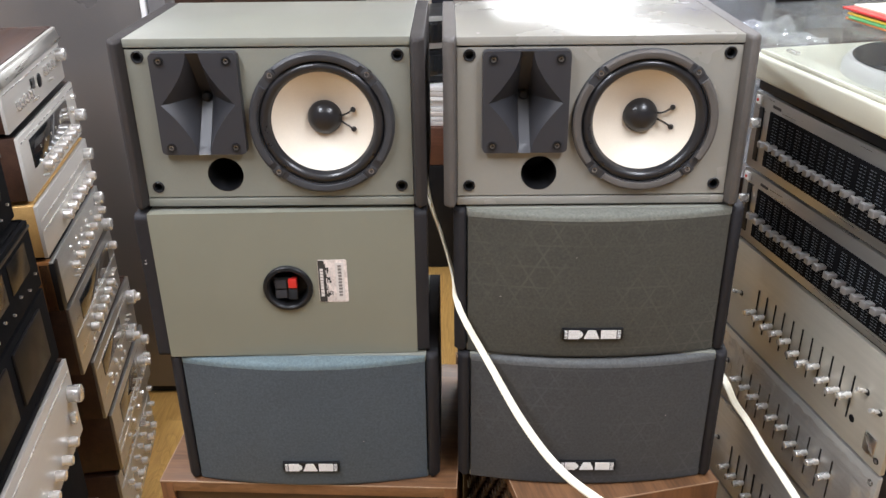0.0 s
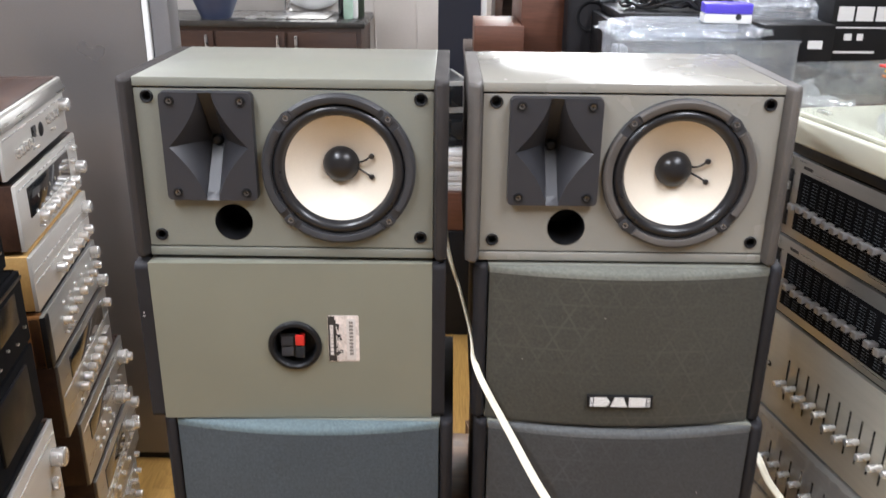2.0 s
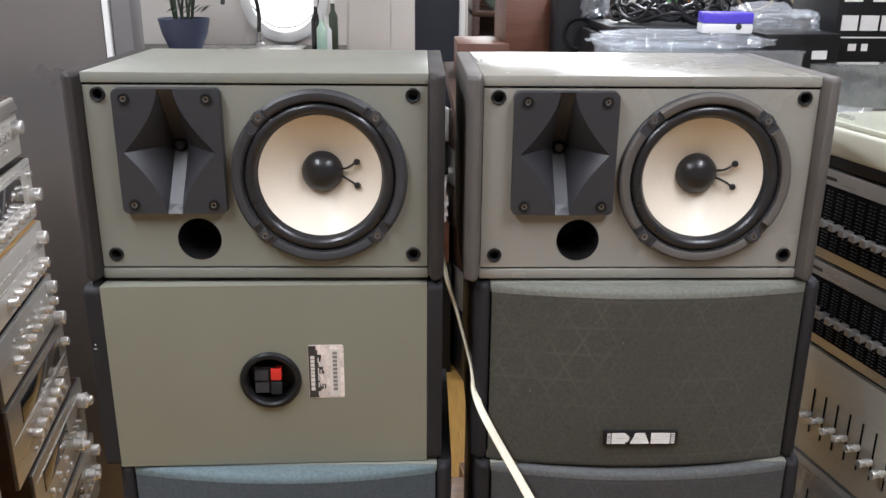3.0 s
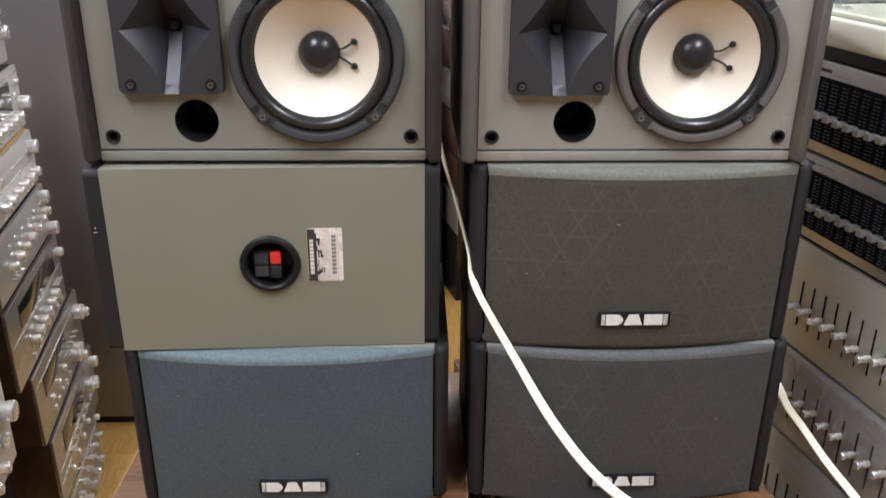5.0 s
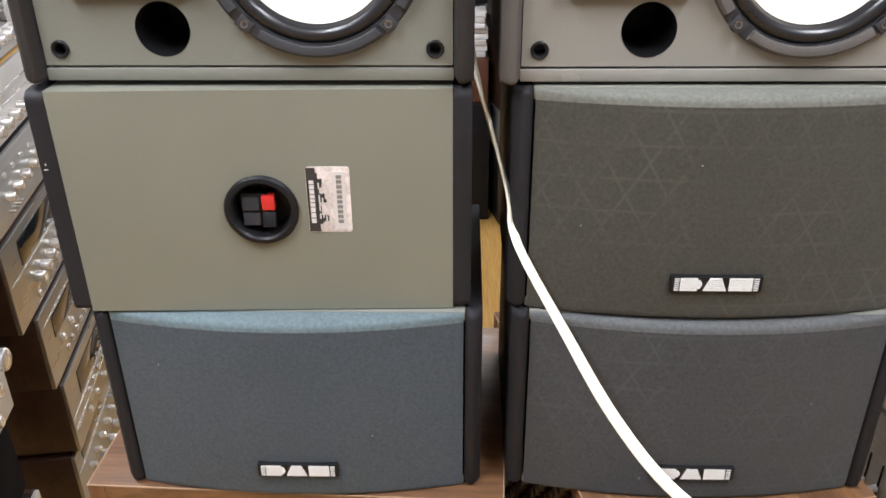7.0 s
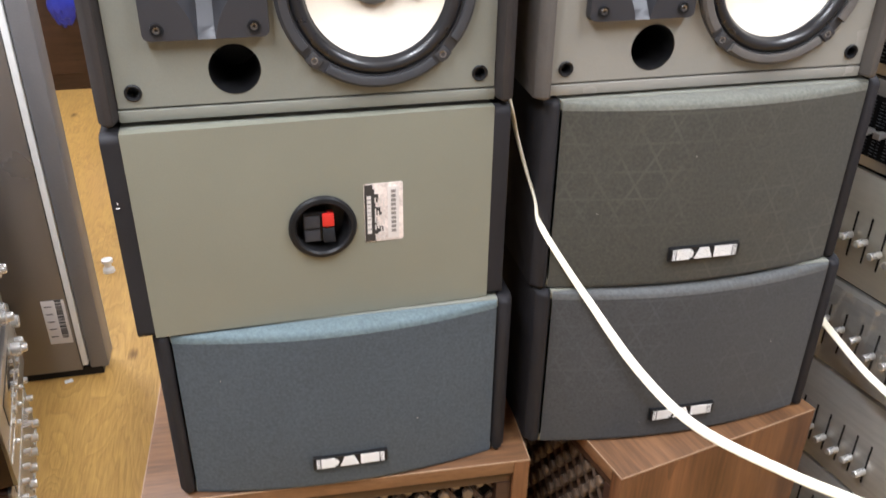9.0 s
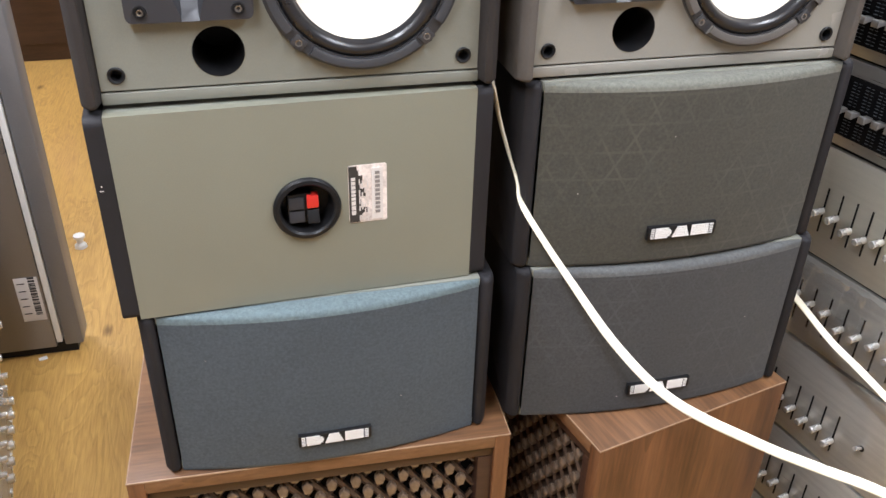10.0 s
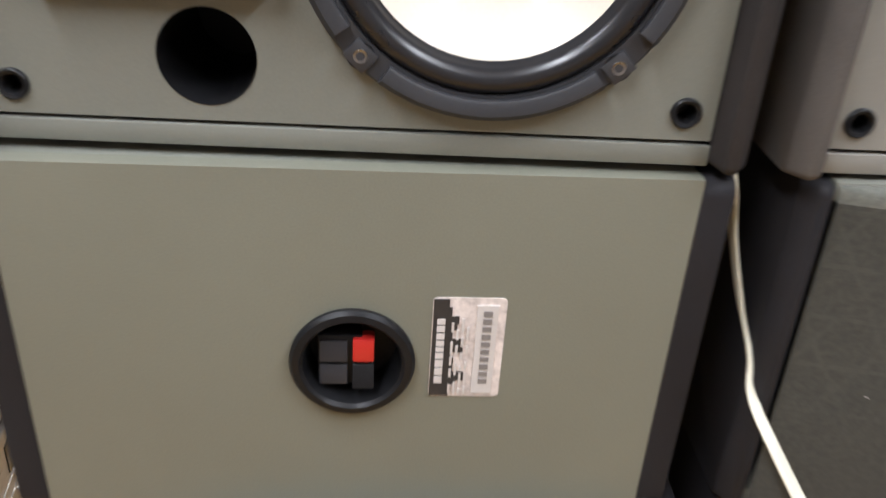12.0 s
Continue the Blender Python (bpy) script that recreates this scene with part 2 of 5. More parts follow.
PALE_INK = surface("pale_ink", (0.10, 0.115, 0.135), 0.5, var=0.1, bump=0)
GREY_INK = surface("grey_ink", (0.22, 0.2, 0.19), 0.5, var=0.2, bump=0)
RED = surface("red_plastic", (0.62, 0.03, 0.025), 0.35, var=0.08, bump=0.03)
NAVY = surface("navy_paint", (0.016, 0.018, 0.03), 0.45, var=0.15, scale=3, bump=0.08)
PURPLE = surface("violet_blue_plastic", (0.10, 0.07, 0.62), 0.35, var=0.08, bump=0.03)
BAG_BLUE = surface("royal_blue_plastic", (0.03, 0.045, 0.42), 0.35, var=0.2, scale=20, bump=0.15)
BLUE_BASIN = surface("blue_plastic", (0.05, 0.065, 0.12), 0.4, var=0.1, bump=0.03)
GREEN_BAG = surface("pale_green_plastic", (0.40, 0.56, 0.46), 0.4, var=0.12, scale=18, bump=0.2)
LEAF = surface("dark_leaf", (0.035, 0.05, 0.03), 0.5, var=0.3, scale=30, bump=0.1)
STONE = surface("dark_stone", (0.04, 0.038, 0.036), 0.25, var=0.3, scale=20, bump=0.05)
RECORD = surface("vinyl_record", (0.01, 0.01, 0.011), 0.25, var=0.2, fine=400, bump=0.1)
BEIGE_CONE = surface("beige_paper_cone", (0.30, 0.24, 0.17), 0.7, var=0.1, bump=0.1)
YELLOW = surface("yellow_card", (0.75, 0.5, 0.06), 0.5, var=0.05, bump=0.02)
ORANGE = surface("orange_card", (0.7, 0.2, 0.05), 0.5, var=0.05, bump=0.02)
GREEN = surface("green_card", (0.12, 0.42, 0.16), 0.5, var=0.05, bump=0.02)
BLUE_CLOTH, OLIVE_CLOTH, GREY_CLOTH = cloth("slate_blue_cloth", (0.046, 0.061, 0.075)), cloth("olive_black_cloth", (0.040, 0.039, 0.030), 0.25), cloth("charcoal_cloth", (0.036, 0.038, 0.040), 0.2)
FILM = film_plastic("clear_film", (0.95, 0.96, 0.97), 0.13, 0.15, 0.22)
WRAP = film_plastic("tight_film", (0.93, 0.93, 0.93), 0.13, 0.05, 0.03)
ACRYLIC = film_plastic("acrylic", (0.94, 0.95, 0.94), 0.10, 0.04, 0.05)
TUBE = glow("tube_glow", (1, 0.99, 0.96), 9.0)
DAYLIGHT = glow("daylight_pane", (0.95, 0.98, 1.0), 9.0)


# ---------- building helpers ----------
def cuboid(x0, x1, y0, y1, z0, z1, bev=0.0, seg=2, bm=None):
    own = bmesh.new()
    bmesh.ops.create_cube(own, size=1.0)
    for v in own.verts:
        v.co = Vector(((x0 + x1) / 2 + v.co.x * (x1 - x0), (y0 + y1) / 2 + v.co.y * (y1 - y0), (z0 + z1) / 2 + v.co.z * (z1 - z0)))
    if bev:
        bmesh.ops.bevel(own, geom=list(own.edges), offset=bev, segments=seg, profile=0.5, affect="EDGES", clamp_overlap=True)
    return merged(bm, own)


def merged(bm, own):
    if bm is None:
        return own
    me = bpy.data.meshes.new("tmp")
    own.to_mesh(me)
    own.free()
    bm.from_mesh(me)
    bpy.data.meshes.remove(me)
    return bm


def lathe(profile, steps=40, axis="y", bm=None, at=(0, 0, 0)):
    """Turn (radius, height) pairs round an axis; heights run along it."""
    own = bmesh.new()
    rings = []
    for r, h in profile:
        ring = []
        for i in range(steps if r > 1e-6 else 1):
            a = 2 * math.pi * i / steps
            c, s = r * math.cos(a), r * math.sin(a)
            p = {"y": (c, h, s), "z": (c, -s, h), "x": (h, c, s)}[axis]
            ring.append(own.verts.new(Vector(p) + Vector(at)))
        rings.append(ring)
    for a, b in zip(rings[:-1], rings[1:]):
        for i in range(max(len(a), len(b))):
            p = [a[i % len(a)], a[(i + 1) % len(a)], b[(i + 1) % len(b)], b[i % len(b)]]
            p = [v for k, v in enumerate(p) if v not in p[:k]]
            if len(p) > 2:
                own.faces.new(p)
    bmesh.ops.recalc_face_normals(own, faces=own.faces)
    return merged(bm, own)


def prism(points, axis, a, b, bev=0.0, bm=None):
    """A straight bar whose section is the outline given, along x, y or z from a to b."""
    own = bmesh.new()
    place = {"x": lambda p, h: (h, p[0], p[1]), "y": lambda p, h: (p[0], h, p[1]), "z": lambda p, h: (p[0], p[1], h)}[axis]
    lo, hi = [own.verts.new(place(p, a)) for p in points], [own.verts.new(place(p, b)) for p in points]
    own.faces.new(lo)
    own.faces.new(hi[::-1])
    for i in range(len(points)):
        j = (i + 1) % len(points)
        own.faces.new((lo[j], lo[i], hi[i], hi[j]))
    bmesh.ops.recalc_face_normals(own, faces=own.faces)
    if bev:
        bmesh.ops.bevel(own, geom=list(own.edges), offset=bev, segments=2, profile=0.5, affect="EDGES", clamp_overlap=True)
    return merged(bm, own)


def rounded(x0, x1, z0, z1, r, steps=5):
    pts = []
    for cx, cz, a0 in ((x1 - r, z1 - r, 0), (x0 + r, z1 - r, 90), (x0 + r, z0 + r, 180), (x1 - r, z0 + r, 270)):
        for i in range(steps + 1):
            a = math.radians(a0 + 90 * i / steps)
            pts.append((cx + r * math.cos(a), cz + r * math.sin(a)))
    return pts


def tube(points, radius):
    cu = bpy.data.curves.new("line", "CURVE")
    cu.dimensions, cu.bevel_depth, cu.bevel_resolution, cu.resolution_u = "3D", radius, 3, 10
    sp = cu.splines.new("BEZIER")
    sp.bezier_points.add(len(points) - 1)
    for q, p in zip(sp.bezier_points, points):
        q.co, q.handle_left_type, q.handle_right_type = p, "AUTO", "AUTO"
    ob = bpy.data.objects.new("tmp", cu)
    scene.collection.objects.link(ob)
    me = bpy.data.meshes.new_from_object(ob.evaluated_get(bpy.context.evaluated_depsgraph_get()))
    bpy.data.objects.remove(ob)
    bpy.data.curves.remove(cu)
    bm = bmesh.new()
    bm.from_mesh(me)
    bpy.data.meshes.remove(me)
    return bm


def mesh_of(name, bm, material, smooth=True):
    me = bpy.data.meshes.new(name)
    bm.to_mesh(me)
    bm.free()
    me.materials.append(material)
    if smooth:
        me.polygons.foreach_set("use_smooth", [True] * len(me.polygons))
        me.set_sharp_from_angle(angle=radians(35))
    return me


def put(name, me, parent, loc=(0, 0, 0), label="", rot=(0, 0, 0)):
    ob = new(name, me)
    ob.parent = parent
    ob.location = loc
    ob.rotation_euler = [radians(a) for a in rot]
    if label:
        tagged(ob, label)
    return ob


def part(name, bm, material, parent, label="", loc=(0, 0, 0), rot=(0, 0, 0)):
    return put(name, mesh_of(name, bm, material), parent, loc, label, rot)


def thing(name, m, label, category, group="", kind=""):
    ob = new(name)
    ob.empty_display_size = 0.05
    ob.matrix_world = m
    return tagged(ob, label, category, group, kind)


def solid(name, bm, material, label, category, m=Matrix(), group="", kind=""):
    ob = new(name, mesh_of(name, bm, material))
    ob.matrix_world = m
    return tagged(ob, label, category, group, kind)


SHARED = {}


def shared(key, make, material):
    if key not in SHARED:
        SHARED[key] = mesh_of(key[0], make(), material)
    return SHARED[key]


# ---------- room ----------
solid("floor", cuboid(-3.0, 3.0, -2.5, 6.6, -0.1, 0.0), FLOOR, "yellow oak laminate floor with knots and grain", "floor", kind="structure")
solid("ceiling", cuboid(-3.1, 3.1, -2.6, 6.7, CEIL, CEIL + 0.1), CEILING, "plain white ceiling", "ceiling", kind="structure")
solid("wall_west", cuboid(-3.15, -3.0, -2.5, 6.6, 0, CEIL), PAINT, "pale painted wall", "wall", kind="structure")
solid("wall_east", cuboid(3.0, 3.15, -2.5, 6.6, 0, CEIL), PAINT, "pale painted wall", "wall", kind="structure")
solid("wall_south", cuboid(-3.0, 3.0, -2.65, -2.5, 0, CEIL), PAINT, "pale painted wall", "wall", kind="structure")

# Paler copies of the grille cloths: overhead light put into the colour
LIT_BLUE, LIT_OLIVE, LIT_GREY = cloth("lit_blue_cloth", (0.095, 0.130, 0.140)), cloth("lit_olive_cloth", (0.115, 0.117, 0.098)), cloth("lit_grey_cloth", (0.075, 0.078, 0.078))


def wall_with_holes(name, x0, x1, y0, y1, z0, z1, holes):
    """A wall along x with rectangular openings through it (x0, x1, z0, z1)."""
    xs = sorted({x0, x1, *[h[0] for h in holes], *[h[1] for h in holes]})
    zs = sorted({z0, z1, *[h[2] for h in holes], *[h[3] for h in holes]})
    bm = bmesh.new()
    for a, b in zip(xs[:-1], xs[1:]):
        for c, d in zip(zs[:-1], zs[1:]):
            if not any(h[0] <= a and b <= h[1] and h[2] <= c and d <= h[3] for h in holes):
                cuboid(a, b, y0, y1, c, d, bm=bm)
    bmesh.ops.remove_doubles(bm, verts=bm.verts, dist=0.0005)
    return solid(name, bm, PAINT, "pale beige painted wall with a hairline crack", "wall", kind="structure")


BACK = 6.0
WIN = (0.05, 1.30, 1.78, 2.62)
wall_with_holes("wall_north", -3.0, 3.0, BACK, BACK + 0.15, 0, CEIL, [WIN])
win = thing("window_1", pose(0, BACK, 0), "bright window with a pale frame in the back wall", "window", kind="structure")
fr = bmesh.new()
for a in ((WIN[0], WIN[0] + 0.04, WIN[2], WIN[3]), (WIN[1] - 0.04, WIN[1], WIN[2], WIN[3]), (WIN[0] + 0.04, WIN[1] - 0.04, WIN[2], WIN[2] + 0.04), (WIN[0] + 0.04, WIN[1] - 0.04, WIN[3] - 0.04, WIN[3])):
    cuboid(a[0], a[1], 0.03, 0.08, a[2], a[3], 0.003, bm=fr)
part("window_frame", fr, WHITE, win)
part("pane", cuboid(WIN[0] + 0.04, WIN[1] - 0.04, 0.05, 0.056, WIN[2] + 0.04, WIN[3] - 0.04), DAYLIGHT, win, "pane with bright daylight behind it")

for tx, ty in TUBES:
    lamp = thing("ceiling_light", pose(tx, ty, CEIL), "white fluorescent batten lamp on the ceiling", "ceiling lamp", "ceiling lamps")
    part("housing", prism([(-0.06, 0), (-0.05, -0.05), (0.05, -0.05), (0.06, 0)], "y", -0.62, 0.62, 0.004), WHITE, lamp)
    for sx in (-0.03, 0.03):
        part("tube", lathe([(0, -0.6), (0.013, -0.6), (0.013, 0.6), (0, 0.6)], 16, "y", at=(sx, 0, -0.07)), TUBE, lamp, "glowing white tube")


GUN = surface("dull_screw_steel", (0.34, 0.34, 0.35), 0.28, 1.0, var=0.2, scale=40, bump=0.05)


# ---------- wide karaoke speakers ----------
W2, CAPX, H, DEEP = 0.199, 0.2185, 0.2505, 0.28
WOOF, PORT, HORNC = (0.070, 0.128), (-0.0785, 0.050), (-0.1015, 0.159)


def ring_cut(outline, holes, y0, y1):
    """A board in the xz plane, from y0 to y1, with round holes (x, z, r) or outlines cut through."""
    bm = bmesh.new()
    loops = [outline] + [list(h) if len(h) > 3 else [(h[0] + h[2] * math.cos(2 * math.pi * i / 48), h[1] + h[2] * math.sin(2 * math.pi * i / 48)) for i in range(48)] for h in holes]
    edges = []
    for lp in loops:
        vs = [bm.verts.new((p[0], y0, p[1])) for p in lp]
        edges += [bm.edges.new((vs[i], vs[(i + 1) % len(vs)])) for i in range(len(vs))]
    bmesh.ops.triangle_fill(bm, use_beauty=True, use_dissolve=False, edges=edges)
    got = bmesh.ops.extrude_face_region(bm, geom=list(bm.faces))
    for v in got["geom"]:
        if isinstance(v, bmesh.types.BMVert):
            v.co.y = y1
    bmesh.ops.recalc_face_normals(bm, faces=bm.faces)
    return bm


def horn_mesh():
    """Square plate with a flared throat: a star-shaped mouth that closes to a slot."""
    hw, hh, slot, deep = 0.061, 0.0735, 0.0085, 0.055
    bm = bmesh.new()
    rows = []
    n = 28
    corner = 0.007
    tips = [corner * (1 - math.cos(math.pi / 2 * i / 5)) for i in range(5)]
    zs = [-hh + t for t in tips] + [-hh + corner + (2 * hh - 2 * corner) * j / n for j in range(n + 1)] + [hh - t for t in tips[::-1]]
    for z in zs:
        k = abs(z) / hh
        edge = hw - corner + math.sqrt(max(0.0, corner ** 2 - max(0.0, abs(z) - hh + corner) ** 2))
        f = slot + 0.0005 + 0.044 * (1 - k) ** 1.6
        d = deep * (1 - k) ** 1.0
        xs = [(-edge, 0), (-f, 0)]
        for i in range(1, 8):
            u = i / 7
            xs.append((-f + (f - slot) * u, d * 0.92 * u ** 1.12))
        xs.append((-slot + 0.0006, d))
        row = xs + [(-x, y) for x, y in xs[::-1]]
        rows.append([bm.verts.new((x, y, z)) for x, y in row])
    for a, b in zip(rows[:-1], rows[1:]):
        for i in range(len(a) - 1):
            bm.faces.new((a[i], a[i + 1], b[i + 1], b[i]))
    rim = [e for e in bm.edges if e.is_boundary]
    got = bmesh.ops.extrude_edge_only(bm, edges=rim)
    for v in got["geom"]:
        if isinstance(v, bmesh.types.BMVert):
            v.co.y = max(v.co.y, 0) + 0.012 if v.co.y < 0.02 else v.co.y
            v.co.x *= 1.012
            v.co.z *= 1.012
    bmesh.ops.recalc_face_normals(bm, faces=bm.faces)
    return bm


def arc_band(r0, r1, y0, y1, a0, a1, steps=16):
    bm = bmesh.new()
    prev = None
    for i in range(steps + 1):
        a = math.radians(a0 + (a1 - a0) * i / steps)
        c, s = math.cos(a), math.sin(a)
        cur = [bm.verts.new((r * c, y, r * s)) for r, y in ((r0, y1), (r0, y0 + 0.001), (r0 + 0.0015, y0), (r1 - 0.003, y0), (r1, y0 + 0.003), (r1, y1))]
        if prev:
            for k in range(6):
                bm.faces.new((prev[k], prev[(k + 1) % 6], cur[(k + 1) % 6], cur[k]))
        else:
            bm.faces.new(cur)
        prev = cur
    bm.faces.new(prev[::-1])
    bmesh.ops.recalc_face_normals(bm, faces=bm.faces)
    return bm


def cap_mesh(side, grille):
    lip = 0.016 if not grille else 0.006
    pts = [(W2, DEEP), (W2, 0.0), (W2 + 0.004, -lip), (CAPX - 0.008, -lip), (CAPX, -lip + 0.010), (CAPX, DEEP)]
    pts = [(side * x, y) for x, y in pts]
    bm = prism(pts, "z", 0.0, H)
    ends = [e for e in bm.edges if abs(e.verts[0].co.z - e.verts[1].co.z) < 1e-6 and (e.verts[0].co.y < 0.02 and e.verts[1].co.y < 0.02)]
    bmesh.ops.bevel(bm, geom=ends, offset=0.009, segments=4, profile=0.5, affect="EDGES", clamp_overlap=True)
    soft = [e for e in bm.edges if e.calc_face_angle(0) > 0.6]
    bmesh.ops.bevel(bm, geom=soft, offset=0.0012, segments=1, affect="EDGES", clamp_overlap=True)
    return bm


def screw(parent, x, y, z, r=0.0045):
    me = shared(("screw", r), lambda: lathe([(0, 0.0022), (r * 0.42, 0.0022), (r * 0.46, -0.0010), (r * 0.72, -0.0013), (r * 0.86, -0.0002), (r * 0.9, 0.003)], 12), GUN)
    put("screw", me, parent, (x, y, z), "steel socket screw")
    ring = shared(("screw_recess", r), lambda: lathe([(r * 1.02, -0.0002), (r * 1.02, -0.0006), (r * 1.38, -0.0006), (r * 1.5, 0.002)], 16), BLACK)
    put("screw_recess", ring, parent, (x, y, z), "dark ring round the screw")


def carcass(sp, board, cap_mat, grille):
    t = 0.0125
    part("top_board", cuboid(-W2, W2, 0.0, DEEP, H - t, H, 0.0012), board, sp)
    part("bottom_board", cuboid(-W2, W2, 0.0, DEEP, 0, t, 0.0012), board, sp)
    part("back_board", cuboid(-W2, W2, DEEP - t, DEEP, t + 0.0005, H - t - 0.0005), board, sp)
    for s in (-1, 1):
        part("side_cap", cap_mesh(s, grille), cap_mat, sp, "dark plastic end cap with rounded corners")


def open_speaker(m, label, cap_mat, skin, ring):
    sp = thing("karaoke_speaker", m, label, "speaker", "stacked karaoke speakers")
    carcass(sp, skin, cap_mat, False)
    part("baffle", ring_cut([(-W2 + 0.001, 0.0150), (W2 - 0.001, 0.0150), (W2 - 0.001, H - 0.0150), (-W2 + 0.001, H - 0.0150)],
                            [(WOOF[0], WOOF[1], 0.093), (PORT[0], PORT[1], 0.0262), *[(bx, bz, 0.0075) for bx in (-0.181, 0.181) for bz in (0.031, 0.225)], [(HORNC[0] + a, HORNC[1] + b) for a, b in ((-0.056, -0.0705), (0.056, -0.0705), (0.056, 0.0705), (-0.056, 0.0705))]], 0.001, 0.016), skin, sp)
    part("bass_port", lathe([(0.0262, 0.0005), (0.0258, 0.003), (0.0255, 0.10), (0, 0.10)], 40, at=(PORT[0], 0, PORT[1])), BLACK, sp, "black round bass port")
    for bx, bz in ((-0.181, 0.225), (0.181, 0.225), (-0.181, 0.031), (0.181, 0.031)):
        me = shared(("bolt_socket",), lambda: lathe([(0.0088, 0.002), (0.0088, -0.0006), (0.0078, -0.0016), (0.0058, -0.0008), (0.0050, 0.014), (0, 0.014)], 20), BLACK)
        put("bolt_socket", me, sp, (bx, 0, bz), "dark metal threaded socket")
    hn = part("horn", horn_mesh(), HORN, sp, "dark grey square horn tweeter", (HORNC[0], -0.0115, HORNC[1]))
    part("throat", lathe([(0, -0.004), (0.005, -0.003), (0.0072, 0.0), (0.0072, 0.006)], 16, at=(0, 0.046, 0)), BLACK, hn)
    for sx in (-0.0465, 0.0465):
        for sz in (-0.0625, 0.0625):
            screw(hn, sx, -0.0015, sz)
    wf = part("woofer", lathe([(0.1045, 0.001), (0.1045, -0.0035), (0.1030, -0.0050), (0.0905, -0.0055), (0.0895, -0.001), (0.0885, 0.002)], 72), FRAME, sp, "round woofer with a cream cone", (WOOF[0], 0, WOOF[1]))
    for a0 in (-36, 54, 144, 234):
        part("trim_arc", arc_band(0.0922, 0.1035, -0.0105, -0.0048, a0 + 1.5, a0 + 73), ring, wf)
    roll = [(0.0905, 0.0)] + [(0.0828 + 0.0078 * math.cos(math.pi * i / 8), -0.0095 * math.sin(math.pi * i / 8) + 0.001) for i in range(9)] + [(0.0735, 0.003)]
    part("surround", lathe(roll, 64), RUBBER, wf, "glossy black rubber surround")
    part("cone", lathe([(0.0752, 0.002), (0.073, 0.0032), (0.06, 0.0125), (0.045, 0.021), (0.032, 0.0275), (0.024, 0.031)], 64), CONE, wf, "cream paper cone")
    part("dust_cap", lathe([(0, 0.010), (0.008, 0.0108), (0.015, 0.0135), (0.021, 0.0185), (0.0245, 0.0245), (0.0255, 0.031)], 40), RUBBER, wf, "domed black dust cap")
    for dz in (1, -1):
        part("lead_wire", tube([(0.022, 0.0265, 0.004 * dz), (0.031, 0.0185, 0.007 * dz), (0.037, 0.0175, 0.0105 * dz), (0.041, 0.0165, 0.0135 * dz)], 0.0014), RUBBER, wf)
        part("solder_blob", lathe([(0, -0.004), (0.003, -0.003), (0.0042, 0), (0.003, 0.004), (0, 0.006)], 12, at=(0.043, 0.0165, 0.0145 * dz)), RUBBER, wf)
    for a in (46.5, 133.5, 226.5, 313.5):
        c, s = math.cos(radians(a)), math.sin(radians(a))
        screw(wf, 0.0985 * c, -0.0065, 0.0985 * s, 0.0052)
        part("lug", cuboid(-0.0065, 0.0065, -0.0075, -0.0052, -0.0075, 0.0075, 0.001), FRAME, wf, loc=(0.0985 * c, 0, 0.0985 * s), rot=(0, -a, 0))
    return sp


FACE_ROWS = [(0.0005, 0.0), (0.001, 0.90), (0.004, 0.98), (0.008, 1.0), (0.1, 1.0), (H - 0.012, 1.0)]
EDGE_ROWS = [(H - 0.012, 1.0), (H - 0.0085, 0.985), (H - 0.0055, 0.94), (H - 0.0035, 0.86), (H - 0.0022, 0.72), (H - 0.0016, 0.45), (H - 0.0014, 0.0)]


BOW = 0.025


def grille_mesh(levels):
    """Cloth stretched over a bowed frame: levels are (height, share of the bow)."""
    bm = bmesh.new()
    n = 28
    rows = []
    for z, f in levels:
        row = []
        for i in range(n + 1):
            x = -W2 + 0.002 + (2 * W2 - 0.004) * i / n
            bow = 0.004 + BOW * (1 - (x / W2) ** 2)
            row.append(bm.verts.new((x, 0.002 - bow * f, z)))
        rows.append(row)
    for a, b in zip(rows[:-1], rows[1:]):
        for i in range(n):
            bm.faces.new((a[i], a[i + 1], b[i + 1], b[i]))
    bmesh.ops.recalc_face_normals(bm, faces=bm.faces)
    return bm


def badge(sp, bx, bz):
    bd = part("badge", cuboid(-0.048, 0.048, -0.0035, 0.003, -0.0095, 0.0095, 0.001), BLACK, sp, "black badge with a striped white emblem", (bx, -BOW - 0.0028, bz))
    stripes = bmesh.new()
    for i in range(6):
        z, k = -0.0066 + i * 0.00265, abs(i - 2.5) / 2.5
        spans = ((-0.0380, -0.0150 - 0.0050 * k ** 2), (-0.0135 + 0.0011 * i, 0.0105 - 0.0011 * i), (0.0130, 0.0375))
        for a, b in spans:
            cuboid(a, b, -0.0043, -0.0034, z - 0.00098, z + 0.00098, bm=stripes)
        for a, b in ((-0.0440, -0.0392), (0.0388, 0.0440)):
            cuboid(a, b, -0.0043, -0.0034, z - 0.0005, z + 0.0005, bm=stripes)
    tagged(part("emblem", stripes, WHITE, bd, "white striped emblem"), kind="stuff")


